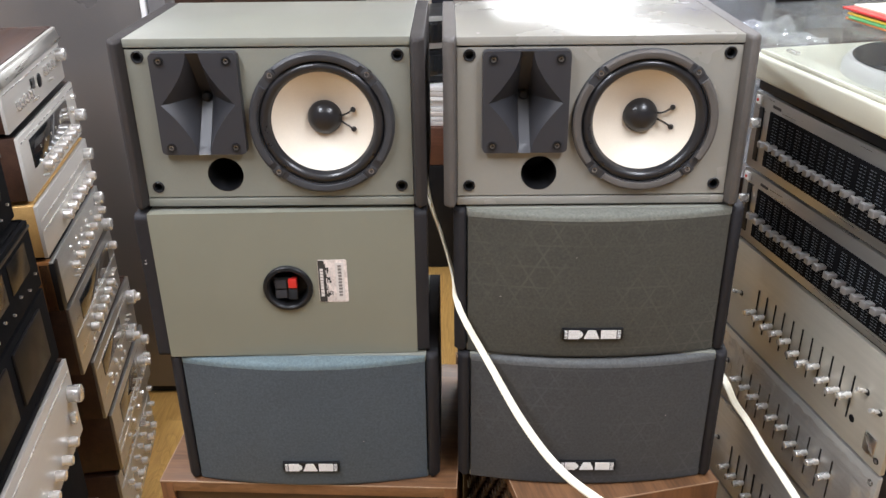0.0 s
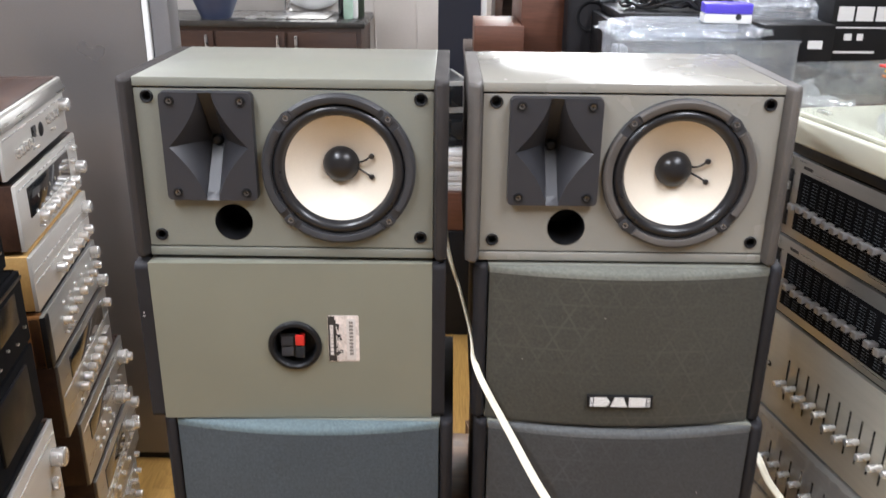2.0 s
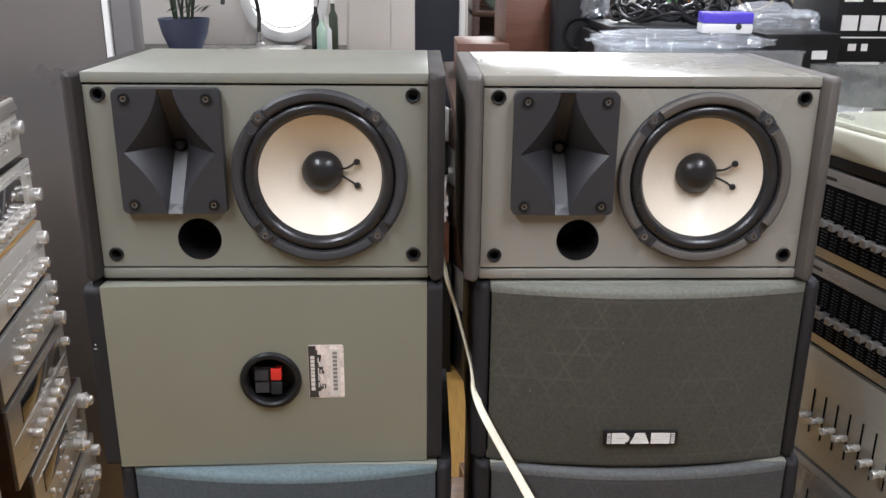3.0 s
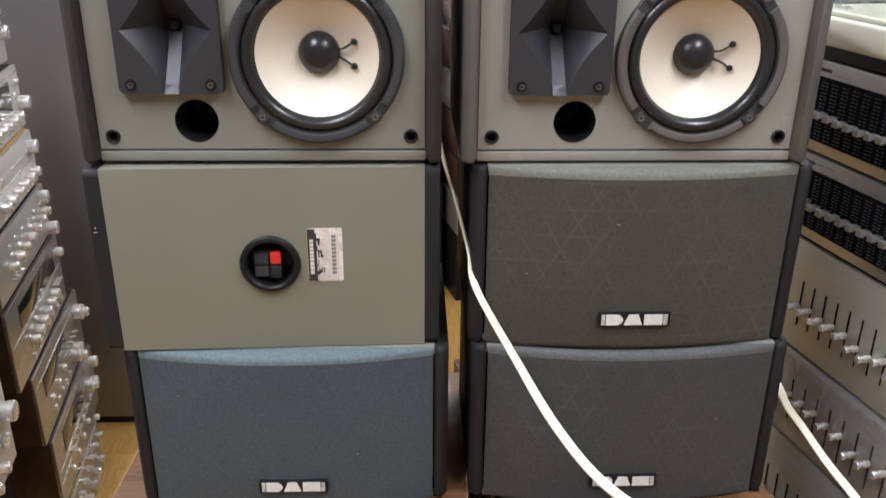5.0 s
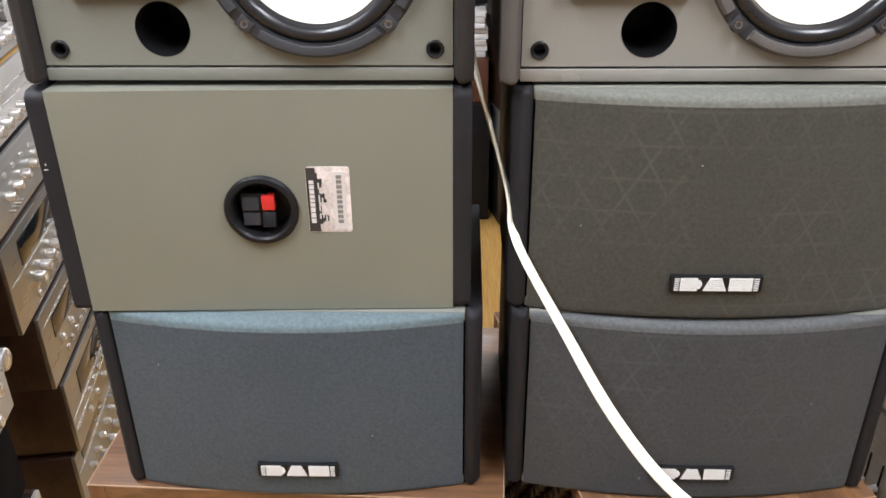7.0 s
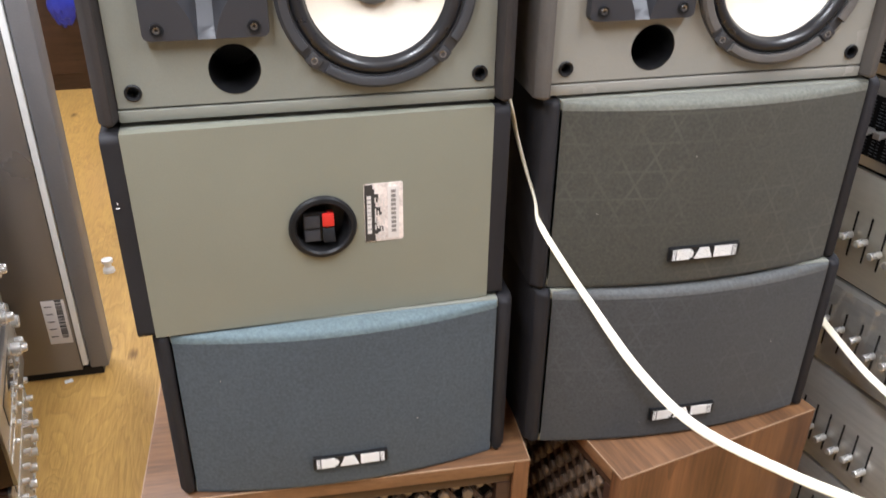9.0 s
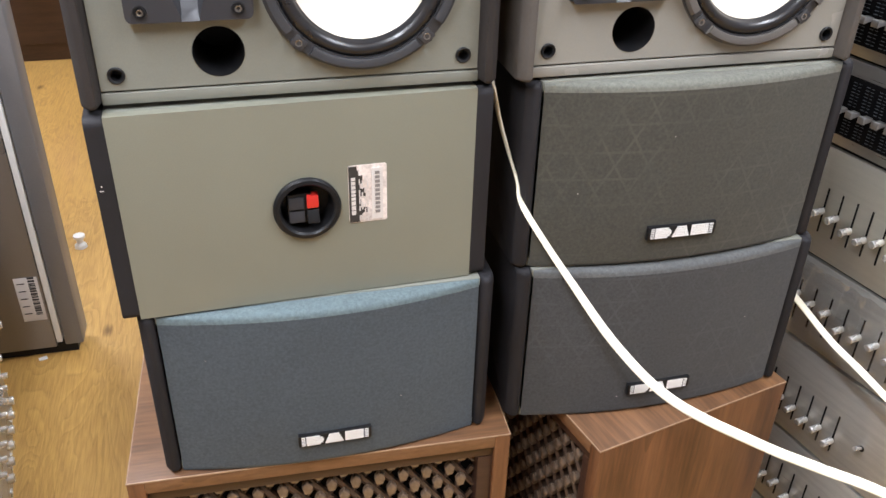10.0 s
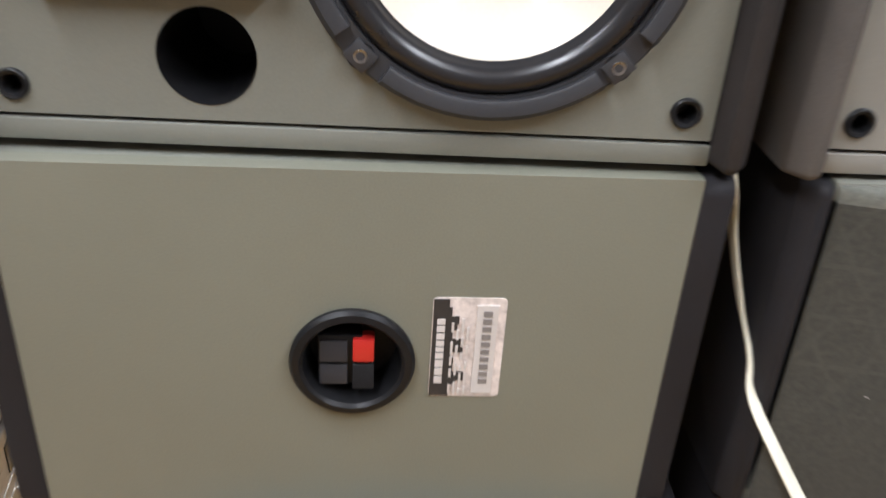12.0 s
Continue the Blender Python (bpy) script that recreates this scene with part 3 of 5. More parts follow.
def grille_speaker(m, label, fabric, lit, bx, bz, cap_mat=CAP):
    sp = thing("karaoke_speaker", m, label, "speaker", "stacked karaoke speakers")
    carcass(sp, OLIVE, cap_mat, True)
    part("grille", grille_mesh(FACE_ROWS), fabric, sp, "bowed cloth grille")
    # paler cloth paints in the light that falls on the upper edge
    part("grille_edge", grille_mesh(EDGE_ROWS), lit, sp, "lit upper edge of the grille in paler cloth")
    rnd = random.Random(round(m.translation.z * 1000) + round(m.translation.x * 1000))
    for _ in range(2):
        lx, lz = rnd.uniform(-0.17, 0.17), rnd.uniform(0.03, 0.2)
        me = shared(("lint_speck",), lambda: lathe([(0, -0.0005), (0.0005, -0.0003), (0.0006, 0.0004)], 6), PAPER)
        put("lint_speck", me, sp, (lx, 0.002 - 0.004 - BOW * (1 - (lx / W2) ** 2), lz))
    badge(sp, bx, bz)
    return sp


def back_speaker(m, label):
    """The same cabinet turned round: local front is the back board."""
    sp = thing("karaoke_speaker", m, label, "speaker", "stacked karaoke speakers")
    bm = ring_cut([(-W2, 0.0), (W2, 0.0), (W2, H), (-W2, H)], [(0.0005, 0.1225, 0.033)], 0.0, 0.0125)
    part("back_board", bm, OLIVE_BACK, sp)
    part("top_board", cuboid(-W2, W2, 0.0128, DEEP, H - 0.0125, H, 0.001), OLIVE, sp)
    part("bottom_board", cuboid(-W2, W2, 0.0128, DEEP, 0, 0.0125, 0.001), OLIVE, sp)
    part("front_baffle", cuboid(-W2, W2, DEEP - 0.0125, DEEP, 0.013, H - 0.013), OLIVE, sp)
    for s in (-1, 1):
        pts = [(y, z) for y, z in rounded(-0.001, DEEP + 0.006, 0.0, H, 0.010)]
        part("side_cap", prism(pts, "x", min(s * W2, s * CAPX), max(s * W2, s * CAPX), 0.0018), CAP, sp, "dark plastic end cap with rounded corners")
    for x, y, z, w, h in ((-CAPX + 0.004, -0.0020, 0.169, 0.004, 0.0009), (-CAPX + 0.006, -0.0020, 0.174, 0.0012, 0.002)):
        part("scuff", cuboid(x, x + w, y, y + 0.0012, z, z + h, 0.0003), PAPER, sp, "small pale scuff on the end cap")
    tm = part("terminal_cup", lathe([(0.0385, 0.001), (0.0388, -0.003), (0.0368, -0.006), (0.0325, -0.0065), (0.0305, -0.004), (0.0295, 0.012), (0.028, 0.022), (0, 0.022)], 56), BLACK, sp, "round black terminal cup", (0.0005, 0, 0.1225))
    part("clip_base", cuboid(-0.0215, 0.006, 0.004, 0.021, -0.0205, 0.016, 0.001), BLACK, tm)
    part("red_clip", cuboid(0.0, 0.0135, 0.000, 0.012, -0.0015, 0.0150, 0.0012), RED, tm, "red push terminal")
    part("black_clip", prism([(-0.004, -0.019), (0.006, -0.019), (0.006, -0.004), (0.002, -0.004)], "x", 0.0, 0.0135, 0.0008), BLACK, tm, "black push terminal")
    for dz in (0.0055, -0.0115):
        part("wire_slot", prism([(0.0, dz - 0.007), (0.004, dz - 0.007), (0.004, dz + 0.007), (0.0025, dz + 0.007)], "x", -0.0205, -0.003, 0.0008), HORN, tm)
    st = part("sticker", prism(rounded(0.0485, 0.0935, 0.0975, 0.1715, 0.003), "y", -0.0006, 0.0002), LABEL, sp, "worn printed product sticker", (0.0, 0, -0.0015))
    rnd = random.Random(4)
    ink = cuboid(0.0490, 0.0585, -0.0012, -0.0007, 0.0985, 0.1705)
    z = 0.0985
    while z < 0.160:
        k = rnd.uniform(0.003, 0.007)
        cuboid(0.0585, 0.0600 + rnd.uniform(0.0, 0.011) * (1.3 - (z - 0.0985) / 0.07), -0.0011, -0.0007, z, z + k, bm=ink)
        z += k
    part("dark_band", ink, INK, st, "smudged dark band")
    bars = bmesh.new()
    z = 0.1085
    for k in (0.0052, 0.0052, 0.0052, 0.0040, 0.0032, 0.0040, 0.0042, 0.0044, 0.0040):
        cuboid(0.0515, 0.0565, -0.0017, -0.0013, z, z + k, bm=bars)
        z += k + 0.0011
    tagged(part("white_bar", bars, PAPER, st, "pale bars of lettering"), kind="stuff")
    fine = bmesh.new()
    for i in range(4):
        z = 0.1
        while z < 0.150:
            w = rnd.uniform(0.003, 0.010)
            cuboid(0.0605 + i * 0.0032, 0.0620 + i * 0.0032, -0.0016, -0.0012, z, z + w, bm=fine)
            z += w + rnd.uniform(0.0015, 0.008)
    part("small_print", fine, PAPER, st)
    part("number_strip", cuboid(0.0755, 0.0885, -0.0013, -0.0007, 0.1005, 0.1665), PAPER, st, "white strip")
    digits = bmesh.new()
    for i in range(10):
        cuboid(0.0795, 0.0850, -0.0018, -0.0014, 0.1085 + i * 0.0056, 0.1122 + i * 0.0056, bm=digits)
    part("number_bars", digits, GREY_INK, st)
    return sp


YF = 1.233
open_speaker(pose(-0.2185, YF, 1.3185), "olive grey karaoke speaker without grille, cream woofer, atop the stack", CAP_GREY, OLIVE, FRAME)
open_speaker(pose(0.2435, YF + 0.003, 1.3165, 0, 0, 0.3), "lighter olive grey karaoke speaker, grille off, cream woofer cone", CAP_LIGHT, OLIVE_LIGHT, CAP_LIGHT)
back_speaker(pose(-0.2195, YF - 0.0115, 1.0620, 0, 0, 1.6), "karaoke speaker turned round, olive back board with terminal cup")
grille_speaker(pose(-0.2060, YF - 0.0115, 0.8100, 0, 0, -0.2), "karaoke speaker with slate blue cloth grille on walnut speaker", BLUE_CLOTH, LIT_BLUE, 0.0015, 0.0455)
grille_speaker(pose(0.2575, YF - 0.001, 1.0620), "karaoke speaker with olive black cloth grille, faint triangles", OLIVE_CLOTH, LIT_OLIVE, -0.0015, 0.0470)
grille_speaker(pose(0.2630, YF - 0.0095, 0.8100, 0, 0, -0.3), "karaoke speaker with charcoal cloth grille on walnut speaker", GREY_CLOTH, LIT_GREY, -0.0005, 0.0445)


# ---------- walnut lattice speakers underneath ----------
def lattice_speaker(m, w, d, h, label, fine):
    sp = thing("lattice_speaker", m, label, "speaker", "walnut lattice speakers")
    t, lip = 0.022, 0.02
    part("top_veneer", cuboid(0, w, 0, d, h - 0.002, h, 0.0006), WALNUT_TOP, sp)
    part("top_board", cuboid(t, w - t, 0, d, h - t, h - 0.0022, 0.0008), WALNUT_EDGE, sp)
    part("bottom_board", cuboid(t, w - t, 0, d, 0, t, 0.0015), WALNUT_TOP, sp)
    for a in (0, w - t):
        part("side_board", cuboid(a, a + t, 0, d, 0, h - 0.0022, 0.0012), WALNUT, sp)
    for x0, x1, y0, y1 in ((-0.0004, w + 0.0004, -0.0004, 0.0012), (-0.0004, 0.0012, 0.0014, d), (w - 0.0012, w + 0.0004, 0.0014, d)):
        part("worn_edge", cuboid(x0, x1, y0, y1, h - 0.0021, h + 0.0003, 0.0004), WORN, sp, "pale worn edge of the veneer")
    part("back_board", cuboid(t, w - t, d - t, d, t, h - t), WALNUT, sp)
    fr = bmesh.new()
    b = 0.022
    cuboid(t, w - t, lip * 0.35, lip + 0.02, h - t - b, h - t, 0.002, bm=fr)
    cuboid(t, w - t, lip * 0.35, lip + 0.02, t, t + b, 0.002, bm=fr)
    cuboid(t, t + b, lip * 0.35, lip + 0.02, t + b, h - t - b, 0.002, bm=fr)
    cuboid(w - t - b, w - t, lip * 0.35, lip + 0.02, t + b, h - t - b, 0.002, bm=fr)
    part("inner_frame", fr, DARK_WOOD, sp, "dark inner frame")
    x0, x1, z0, z1 = t + b, w - t - b, t + b, h - t - b
    part("backing_cloth", cuboid(x0, x1, lip + 0.014, lip + 0.02, z0, z1), VOID, sp, "black cloth behind the lattice")
    step, rise = fine, 1.45
    n = 0
    for sgn in (1, -1):
        c = -h
        while c < (x1 - x0) + h:
            # the bar runs x = x0 + c + s, z = z1 - s * rise (or mirrored)
            s0 = max(0.0, -c)
            s1 = min((x1 - x0) - c, min(0.30, z1 - z0) / rise)
            if s1 - s0 > 0.012:
                ax, bx = x0 + c + s0, x0 + c + s1
                az, bz = z1 - s0 * rise, z1 - s1 * rise
                if sgn < 0:
                    ax, bx = x0 + x1 - ax, x0 + x1 - bx
                length = math.hypot(bx - ax, bz - az)
                ang = math.degrees(math.atan2(bz - az, bx - ax))
                bm = prism([(-0.0045 if sgn > 0 else -0.001, -0.0045), (-0.0075 if sgn > 0 else -0.004, 0), (-0.0045 if sgn > 0 else -0.001, 0.0045), (0.004, 0.0045), (0.004, -0.0045)], "x", 0, length)
                part("lattice_bar", bm, LATTICE, sp, loc=(ax, lip + 0.008, az), rot=(0, -ang, 0))
            c += step
    studs = [(x0 + step * (i + 0.5 * (j % 2)), z1 - step * rise * 0.5 * j) for j in range(0, 14) for i in range(int((x1 - x0) / step) + 1)]
    for sx, sz in studs:
        if x0 + 0.008 < sx < x1 - 0.008 and sz > z0 + 0.01:
            me = shared(("lattice_boss",), lambda: prism([(0.0, 0.0130), (0.0082, 0.0035), (0.0050, -0.0105), (-0.0050, -0.0105), (-0.0082, 0.0035)], "y", -0.0085, 0.002, 0.0022), BOSS)
            put("lattice_boss", me, sp, (sx, lip + 0.0015, sz))
    return sp


lattice_speaker(pose(-0.476, 1.212, 0, 0, 0, -2.4), 0.518, 0.38, 0.809, "walnut cabinet speaker with a carved lattice front", 0.034)
lattice_speaker(pose(0.0425, 1.6175, 0, 0, 0, -77.4), 0.5, 0.351, 0.8085, "walnut cabinet speaker turned sideways, lattice facing its neighbour", 0.034)


# ---------- hi-fi gear: shared pieces ----------
def knob(parent, x, z, r=0.012, ln=0.022, label="", mat=None, y=0.0):
    mat = mat or KNOB
    me = shared(("knob", r, ln, mat.name), lambda: lathe([(0, -ln), (r * 0.8, -ln), (r * 0.92, -ln + 0.0012), (r, -ln + 0.003), (r, -0.004), (r * 1.06, -0.003), (r * 1.06, 0.0)], 20), mat)
    return put("knob", me, parent, (x, y, z), label)


def lever(parent, x, z, up=0.6):
    me = shared(("switch_lever", up), lambda: lathe([(0, 0.0), (0.0022, 0.0), (0.0034, 0.017), (0.0028, 0.019), (0, 0.0195)], 10, "z"), KNOB)
    return put("switch_lever", me, parent, (x, 0, z), rot=(90 - 25 * up, 0, 0))


def button(parent, x, z, w=0.012, h=0.008, ln=0.007, mat=None):
    mat = mat or KNOB
    me = shared(("button", w, h, ln, mat.name), lambda: cuboid(-w / 2, w / 2, -ln, 0, -h / 2, h / 2, 0.001), mat)
    return put("button", me, parent, (x, 0, z))


def receiver(m, w, d, h, label, panel, cheek, cover, cheek_t=0.014):
    """A hi-fi unit: local x runs along the front, the front faces -y, z up from its base."""
    rc = thing("hifi_receiver", m, label, "receiver", "stacked hi-fi units")
    part("case", cuboid(cheek_t, w - cheek_t, 0.006, d, 0.008, h - 0.001, 0.002), cover, rc)
    for a in (0, w - cheek_t):
        part("side_cheek", cuboid(a, a + cheek_t, 0.002, d + 0.002, 0.006, h, 0.002), cheek, rc)
    part("front_panel", cuboid(0.001, w - 0.001, -0.006, 0.004, 0.004, h - 0.002, 0.0018), panel, rc)
    for fx in (0.05, w - 0.05):
        for fy in (0.05, d - 0.05):
            put("foot", shared(("foot",), lambda: lathe([(0, 0), (0.014, 0), (0.016, 0.008), (0, 0.008)], 14, "z"), BLACK), rc, (fx, fy, 0))
    return rc


def dial(rc, x0, x1, z0, z1, mat=None):
    g = part("dial_window", cuboid(x0, x1, -0.0085, -0.005, z0, z1, 0.001), mat or DIAL, rc, "dark glass dial window")
    return g


def bezel(rc, x0, x1, z0, z1):
    part("trim_line", cuboid(x0, x1, -0.0078, -0.005, z0, z1, 0.0006), KNOB, rc)


# ---------- receivers beside the stacks, fronts turned to the gangway ----------
LX, LY, LROT, LW = -0.982, 2.258, 99.1, 0.486
UX, UY, NX, NY = 0.158, -0.987, 0.987, 0.158


def left_pose(z, off, slide=0.0):
    """Near lower corner of a unit whose far end lies `slide` nearer than the others."""
    return pose(LX + UX * (LW + slide) + NX * off, LY + UY * (LW + slide) + NY * off, z, 0, 0, LROT)


def face(u):
    return LW - u


r = receiver(left_pose(1.250, 0.0), LW, 0.34, 0.138, "silver hi-fi receiver with dark walnut case and toggle switches", PALE_SILVER, DARK_WOOD, DARK_WOOD)
bezel(r, 0.01, LW - 0.01, 0.085, 0.0875)
knob(r, face(0.035), 0.072, 0.0165, 0.028, "large turned aluminium knob")
knob(r, face(0.215), 0.052, 0.018, 0.008, "round black dial", BLACK)
dial(r, face(0.285), face(0.255), 0.045, 0.072)
part("top_strip", prism([(-0.006, 0.100), (-0.016, 0.104), (-0.004, 0.134), (0.0, 0.134)], "x", 0.002, LW - 0.002, 0.001), BRUSHED, r, "slanted aluminium top strip")
put("needle", shared(("needle",), lambda: cuboid(-0.001, 0.001, -0.006, 0, -0.002, 0.016), IVORY), r, (face(0.205), 0, 0.052))
for i, u in enumerate((0.09, 0.125, 0.16, 0.30, 0.335, 0.37, 0.40)):
    button(r, face(u), 0.062 if i < 3 else 0.042, 0.016, 0.02, 0.014)
lever(r, face(0.14), 0.03, 1)
lever(r, face(0.275), 0.02, 1)
lever(r, face(0.29), 0.02, 1)
r = receiver(left_pose(1.094, 0.012, -0.005), LW, 0.34, 0.150, "silver receiver with smoked dial and a row of knobs", PALE_SILVER, DARK_WOOD, DARK_STEEL)
dial(r, face(0.42), face(0.09), 0.058, 0.125)
bezel(r, 0.01, LW - 0.01, 0.133, 0.1355)
knob(r, face(0.020), 0.062, 0.0165, 0.030, "large turned aluminium knob")
knob(r, face(0.032), 0.115, 0.008, 0.016)
knob(r, face(0.06), 0.088, 0.008, 0.016)
for i in range(7):
    knob(r, face(0.075 + i * 0.046), 0.042, 0.0115, 0.026)
for i in range(5):
    lever(r, face(0.25 + i * 0.03), 0.022, 0.4)
for i in range(6):
    put("tick", shared(("tick",), lambda: cuboid(-0.001, 0.001, -0.0092, -0.0082, -0.004, 0.004), IVORY), r, (face(0.13 + i * 0.045), 0, 0.09))
r = receiver(left_pose(0.957, 0.020, 0.0), LW, 0.33, 0.132, "silver receiver in a pale wooden case, many knobs", PALE_SILVER, PALE_WOOD, PALE_WOOD)
bezel(r, 0.01, LW - 0.01, 0.09, 0.0925)
bezel(r, 0.01, LW - 0.01, 0.066, 0.068)
knob(r, face(0.040), 0.098, 0.0165, 0.028, "large turned aluminium knob")
for i in range(6):
    knob(r, face(0.055 + i * 0.052), 0.040, 0.0125, 0.028)
for i in range(4):
    button(r, face(0.16 + i * 0.06), 0.078, 0.01, 0.01, 0.006)
r = receiver(left_pose(0.817, 0.025, 0.0), LW, 0.32, 0.134, "receiver with black front edge, orange wood cheeks, silver knobs", GREY_PANEL, ORANGE_WOOD, BLACK, 0.02)
part("black_bezel", cuboid(0.0, 0.030, -0.0095, 0.03, 0.004, 0.130, 0.004), BLACK, r)
knob(r, face(0.045), 0.112, 0.0165, 0.028, "large turned aluminium knob")
for i in range(7):
    knob(r, face(0.03 + i * 0.053), 0.070 - 0.002 * i, 0.0105, 0.024)
for i in range(6):
    knob(r, face(0.06 + i * 0.055), 0.098, 0.006, 0.01)
knob(r, face(0.015), 0.018, 0.018, 0.030, "large turned aluminium knob")
for i in range(4):
    lever(r, face(0.30 + i * 0.018), 0.030, 0)
r = receiver(left_pose(0.618, 0.028, -0.03), LW, 0.33, 0.192, "tall silver receiver with walnut cheeks and glass strip", BRUSHED, DARK_WOOD, DARK_WOOD)
dial(r, face(0.40), face(0.07), 0.115, 0.170)
bezel(r, 0.01, LW - 0.01, 0.105, 0.1075)
for i in range(6):
    knob(r, face(0.13 + i * 0.043), 0.075 - 0.003 * i, 0.0125, 0.026)
for i in range(4):
    lever(r, face(0.06 + i * 0.014), 0.085, 0)
knob(r, face(0.03), 0.145, 0.012, 0.024)
for i in range(3):
    knob(r, face(0.20 + i * 0.05), 0.035, 0.007, 0.012)
for i in range(7):
    button(r, face(0.05 + i * 0.05), 0.022, 0.014, 0.010, 0.010)
r = receiver(left_pose(0.432, 0.035, -0.10), LW, 0.33, 0.182, "silver amplifier with dark walnut case and large knobs", BRUSHED, DARK_WOOD, DARK_WOOD)
bezel(r, 0.01, LW - 0.01, 0.15, 0.152)
knob(r, face(0.055), 0.135, 0.0215, 0.032, "large turned aluminium knob")
knob(r, face(0.14), 0.050, 0.0185, 0.030, "large turned aluminium knob")
knob(r, face(0.10), 0.050, 0.0165, 0.026)
for i in range(4):
    lever(r, face(0.10 + i * 0.03), 0.098, 0.2)
for i in range(3):
    knob(r, face(0.24 + i * 0.07), 0.07, 0.009, 0.014)
dial(r, face(0.42), face(0.19), 0.095, 0.145)
knob(r, face(0.055), 0.135, 0.0130, 0.044, "small upper knob of a dual control")
knob(r, face(0.14), 0.050, 0.0115, 0.044, "small upper knob of a dual control")
for i in range(5):
    button(r, face(0.20 + i * 0.04), 0.03, 0.014, 0.010, 0.010)
r = receiver(left_pose(0.232, 0.040, -0.13), LW, 0.33, 0.192, "silver amplifier with walnut sides and toggle levers", BRUSHED, DARK_WOOD, DARK_WOOD)
bezel(r, 0.01, LW - 0.01, 0.06, 0.063)
bezel(r, 0.01, LW - 0.01, 0.09, 0.093)
knob(r, face(0.03), 0.150, 0.0165, 0.026)
knob(r, face(0.12), 0.125, 0.0175, 0.030, "large turned aluminium knob")
knob(r, face(0.05), 0.100, 0.0135, 0.026)
for i in range(4):
    knob(r, face(0.16 + i * 0.07), 0.035, 0.008, 0.014)
dial(r, face(0.40), face(0.17), 0.105, 0.165)
knob(r, face(0.12), 0.125, 0.0115, 0.042, "small upper knob of a dual control")
for i in range(6):
    button(r, face(0.10 + i * 0.05), 0.075, 0.018, 0.012, 0.012)
r = receiver(left_pose(0.0, 0.025, -0.12), LW, 0.33, 0.228, "silver amplifier on the floor with a long row of knobs", BRUSHED, DARK_WOOD, DARK_WOOD)
bezel(r, 0.01, LW - 0.01, 0.17, 0.173)
for i in range(8):
    knob(r, face(0.02 + i * 0.055), 0.135, 0.0085, 0.022)
for i in range(5):
    lever(r, face(0.13 + i * 0.012), 0.165, 0.1)
knob(r, face(0.012), 0.19, 0.009, 0.020)
dial(r, face(0.44), face(0.24), 0.185, 0.215)
for i in range(6):
    knob(r, face(0.05 + i * 0.06), 0.070, 0.012, 0.024)
for i in range(8):
    button(r, face(0.04 + i * 0.045), 0.030, 0.018, 0.012, 0.010)

# nearer stack: black units over a silver amplifier
NXO, NYO = -0.827, 1.620


def near_pose(z, off, slide=0.0):
    return pose(NXO + UX * (LW + slide) + NX * off, NYO + UY * (LW + slide) + NY * off, z, 0, 0, LROT)


for k, (z, h, off) in enumerate(((0.978, 0.152, 0.0), (1.133, 0.148, -0.02))):
    r = receiver(near_pose(z, off), LW, 0.30, h, "black hi-fi unit with dark meters and tiny knobs", VOID, VOID, VOID, 0.008)
    for i in range(3):
        g = dial(r, face(0.44 - 0.14 * i), face(0.33 - 0.14 * i), h * 0.40, h * 0.82, RECORD)
    for i in range(9):
        put("pin_knob", shared(("pin_knob",), lambda: lathe([(0, -0.005), (0.0028, -0.005), (0.003, 0.0)], 8), KNOB), r, (face(0.03 + 0.05 * i), -0.006, h * (0.2 if i % 2 else 0.28)))
    part("rail", cuboid(0.0, LW, -0.0085, -0.005, h * 0.88, h * 0.92, 0.0005), DARK_STEEL, r)
r = receiver(near_pose(0.802, 0.0), LW, 0.30, 0.173, "black cassette deck with square doors", VOID, VOID, VOID, 0.008)
for i in range(2):
    part("tape_door", cuboid(face(0.24 + 0.22 * i), face(0.06 + 0.22 * i), -0.012, -0.005, 0.04, 0.155, 0.004), BLACK, r, "black tape door")
r = receiver(near_pose(0.60, 0.012, 0.0), LW, 0.30, 0.198, "silver amplifier with large round knobs under black units", PALE_SILVER, DARK_WOOD, DARK_STEEL)
bezel(r, 0.01, LW - 0.01, 0.168, 0.171)
knob(r, face(0.035), 0.125, 0.0200, 0.034, "large turned aluminium knob")
button(r, face(0.055), 0.075, 0.02, 0.022, 0.018)
for i in range(6):
    knob(r, face(0.10 + i * 0.055), 0.045 - 0.006 * (i % 2), 0.0115, 0.026)
receiver(near_pose(0.41, -0.01), LW, 0.30, 0.185, "black amplifier beneath the silver amplifier", VOID, VOID, VOID, 0.008)
r = receiver(near_pose(0.21, 0.01), LW, 0.30, 0.195, "silver amplifier low in the near stack", PALE_SILVER, DARK_WOOD, DARK_STEEL)
knob(r, face(0.03), 0.15, 0.02, 0.03)
receiver(near_pose(0.0, 0.0), LW, 0.30, 0.205, "black amplifier on the floor under the near stack", VOID, VOID, VOID, 0.008)


# ---------- equalisers, mixers and turntable on the other side ----------
RX, RY, RROT, RW = 0.600, 1.590, -78.0, 0.50


def right_pose(z, off=0.0, slide=0.0):
    return pose(RX + 0.208 * slide - 0.978 * off, RY - 0.978 * slide - 0.208 * off, z, 0, 0, RROT)


def chassis(name, z, h, label, panel, category, off=0.0, case=None):
    u = thing(name, right_pose(z, off), label, category, "stacked mixers and equalisers")
    part("case", cuboid(0.006, RW - 0.006, 0.006, 0.32, 0.002, h - 0.004, 0.002), case or BLACK, u)
    part("front_panel", cuboid(0, RW, -0.004, 0.005, 0.001, h - 0.002, 0.0015), panel, u)
    return u


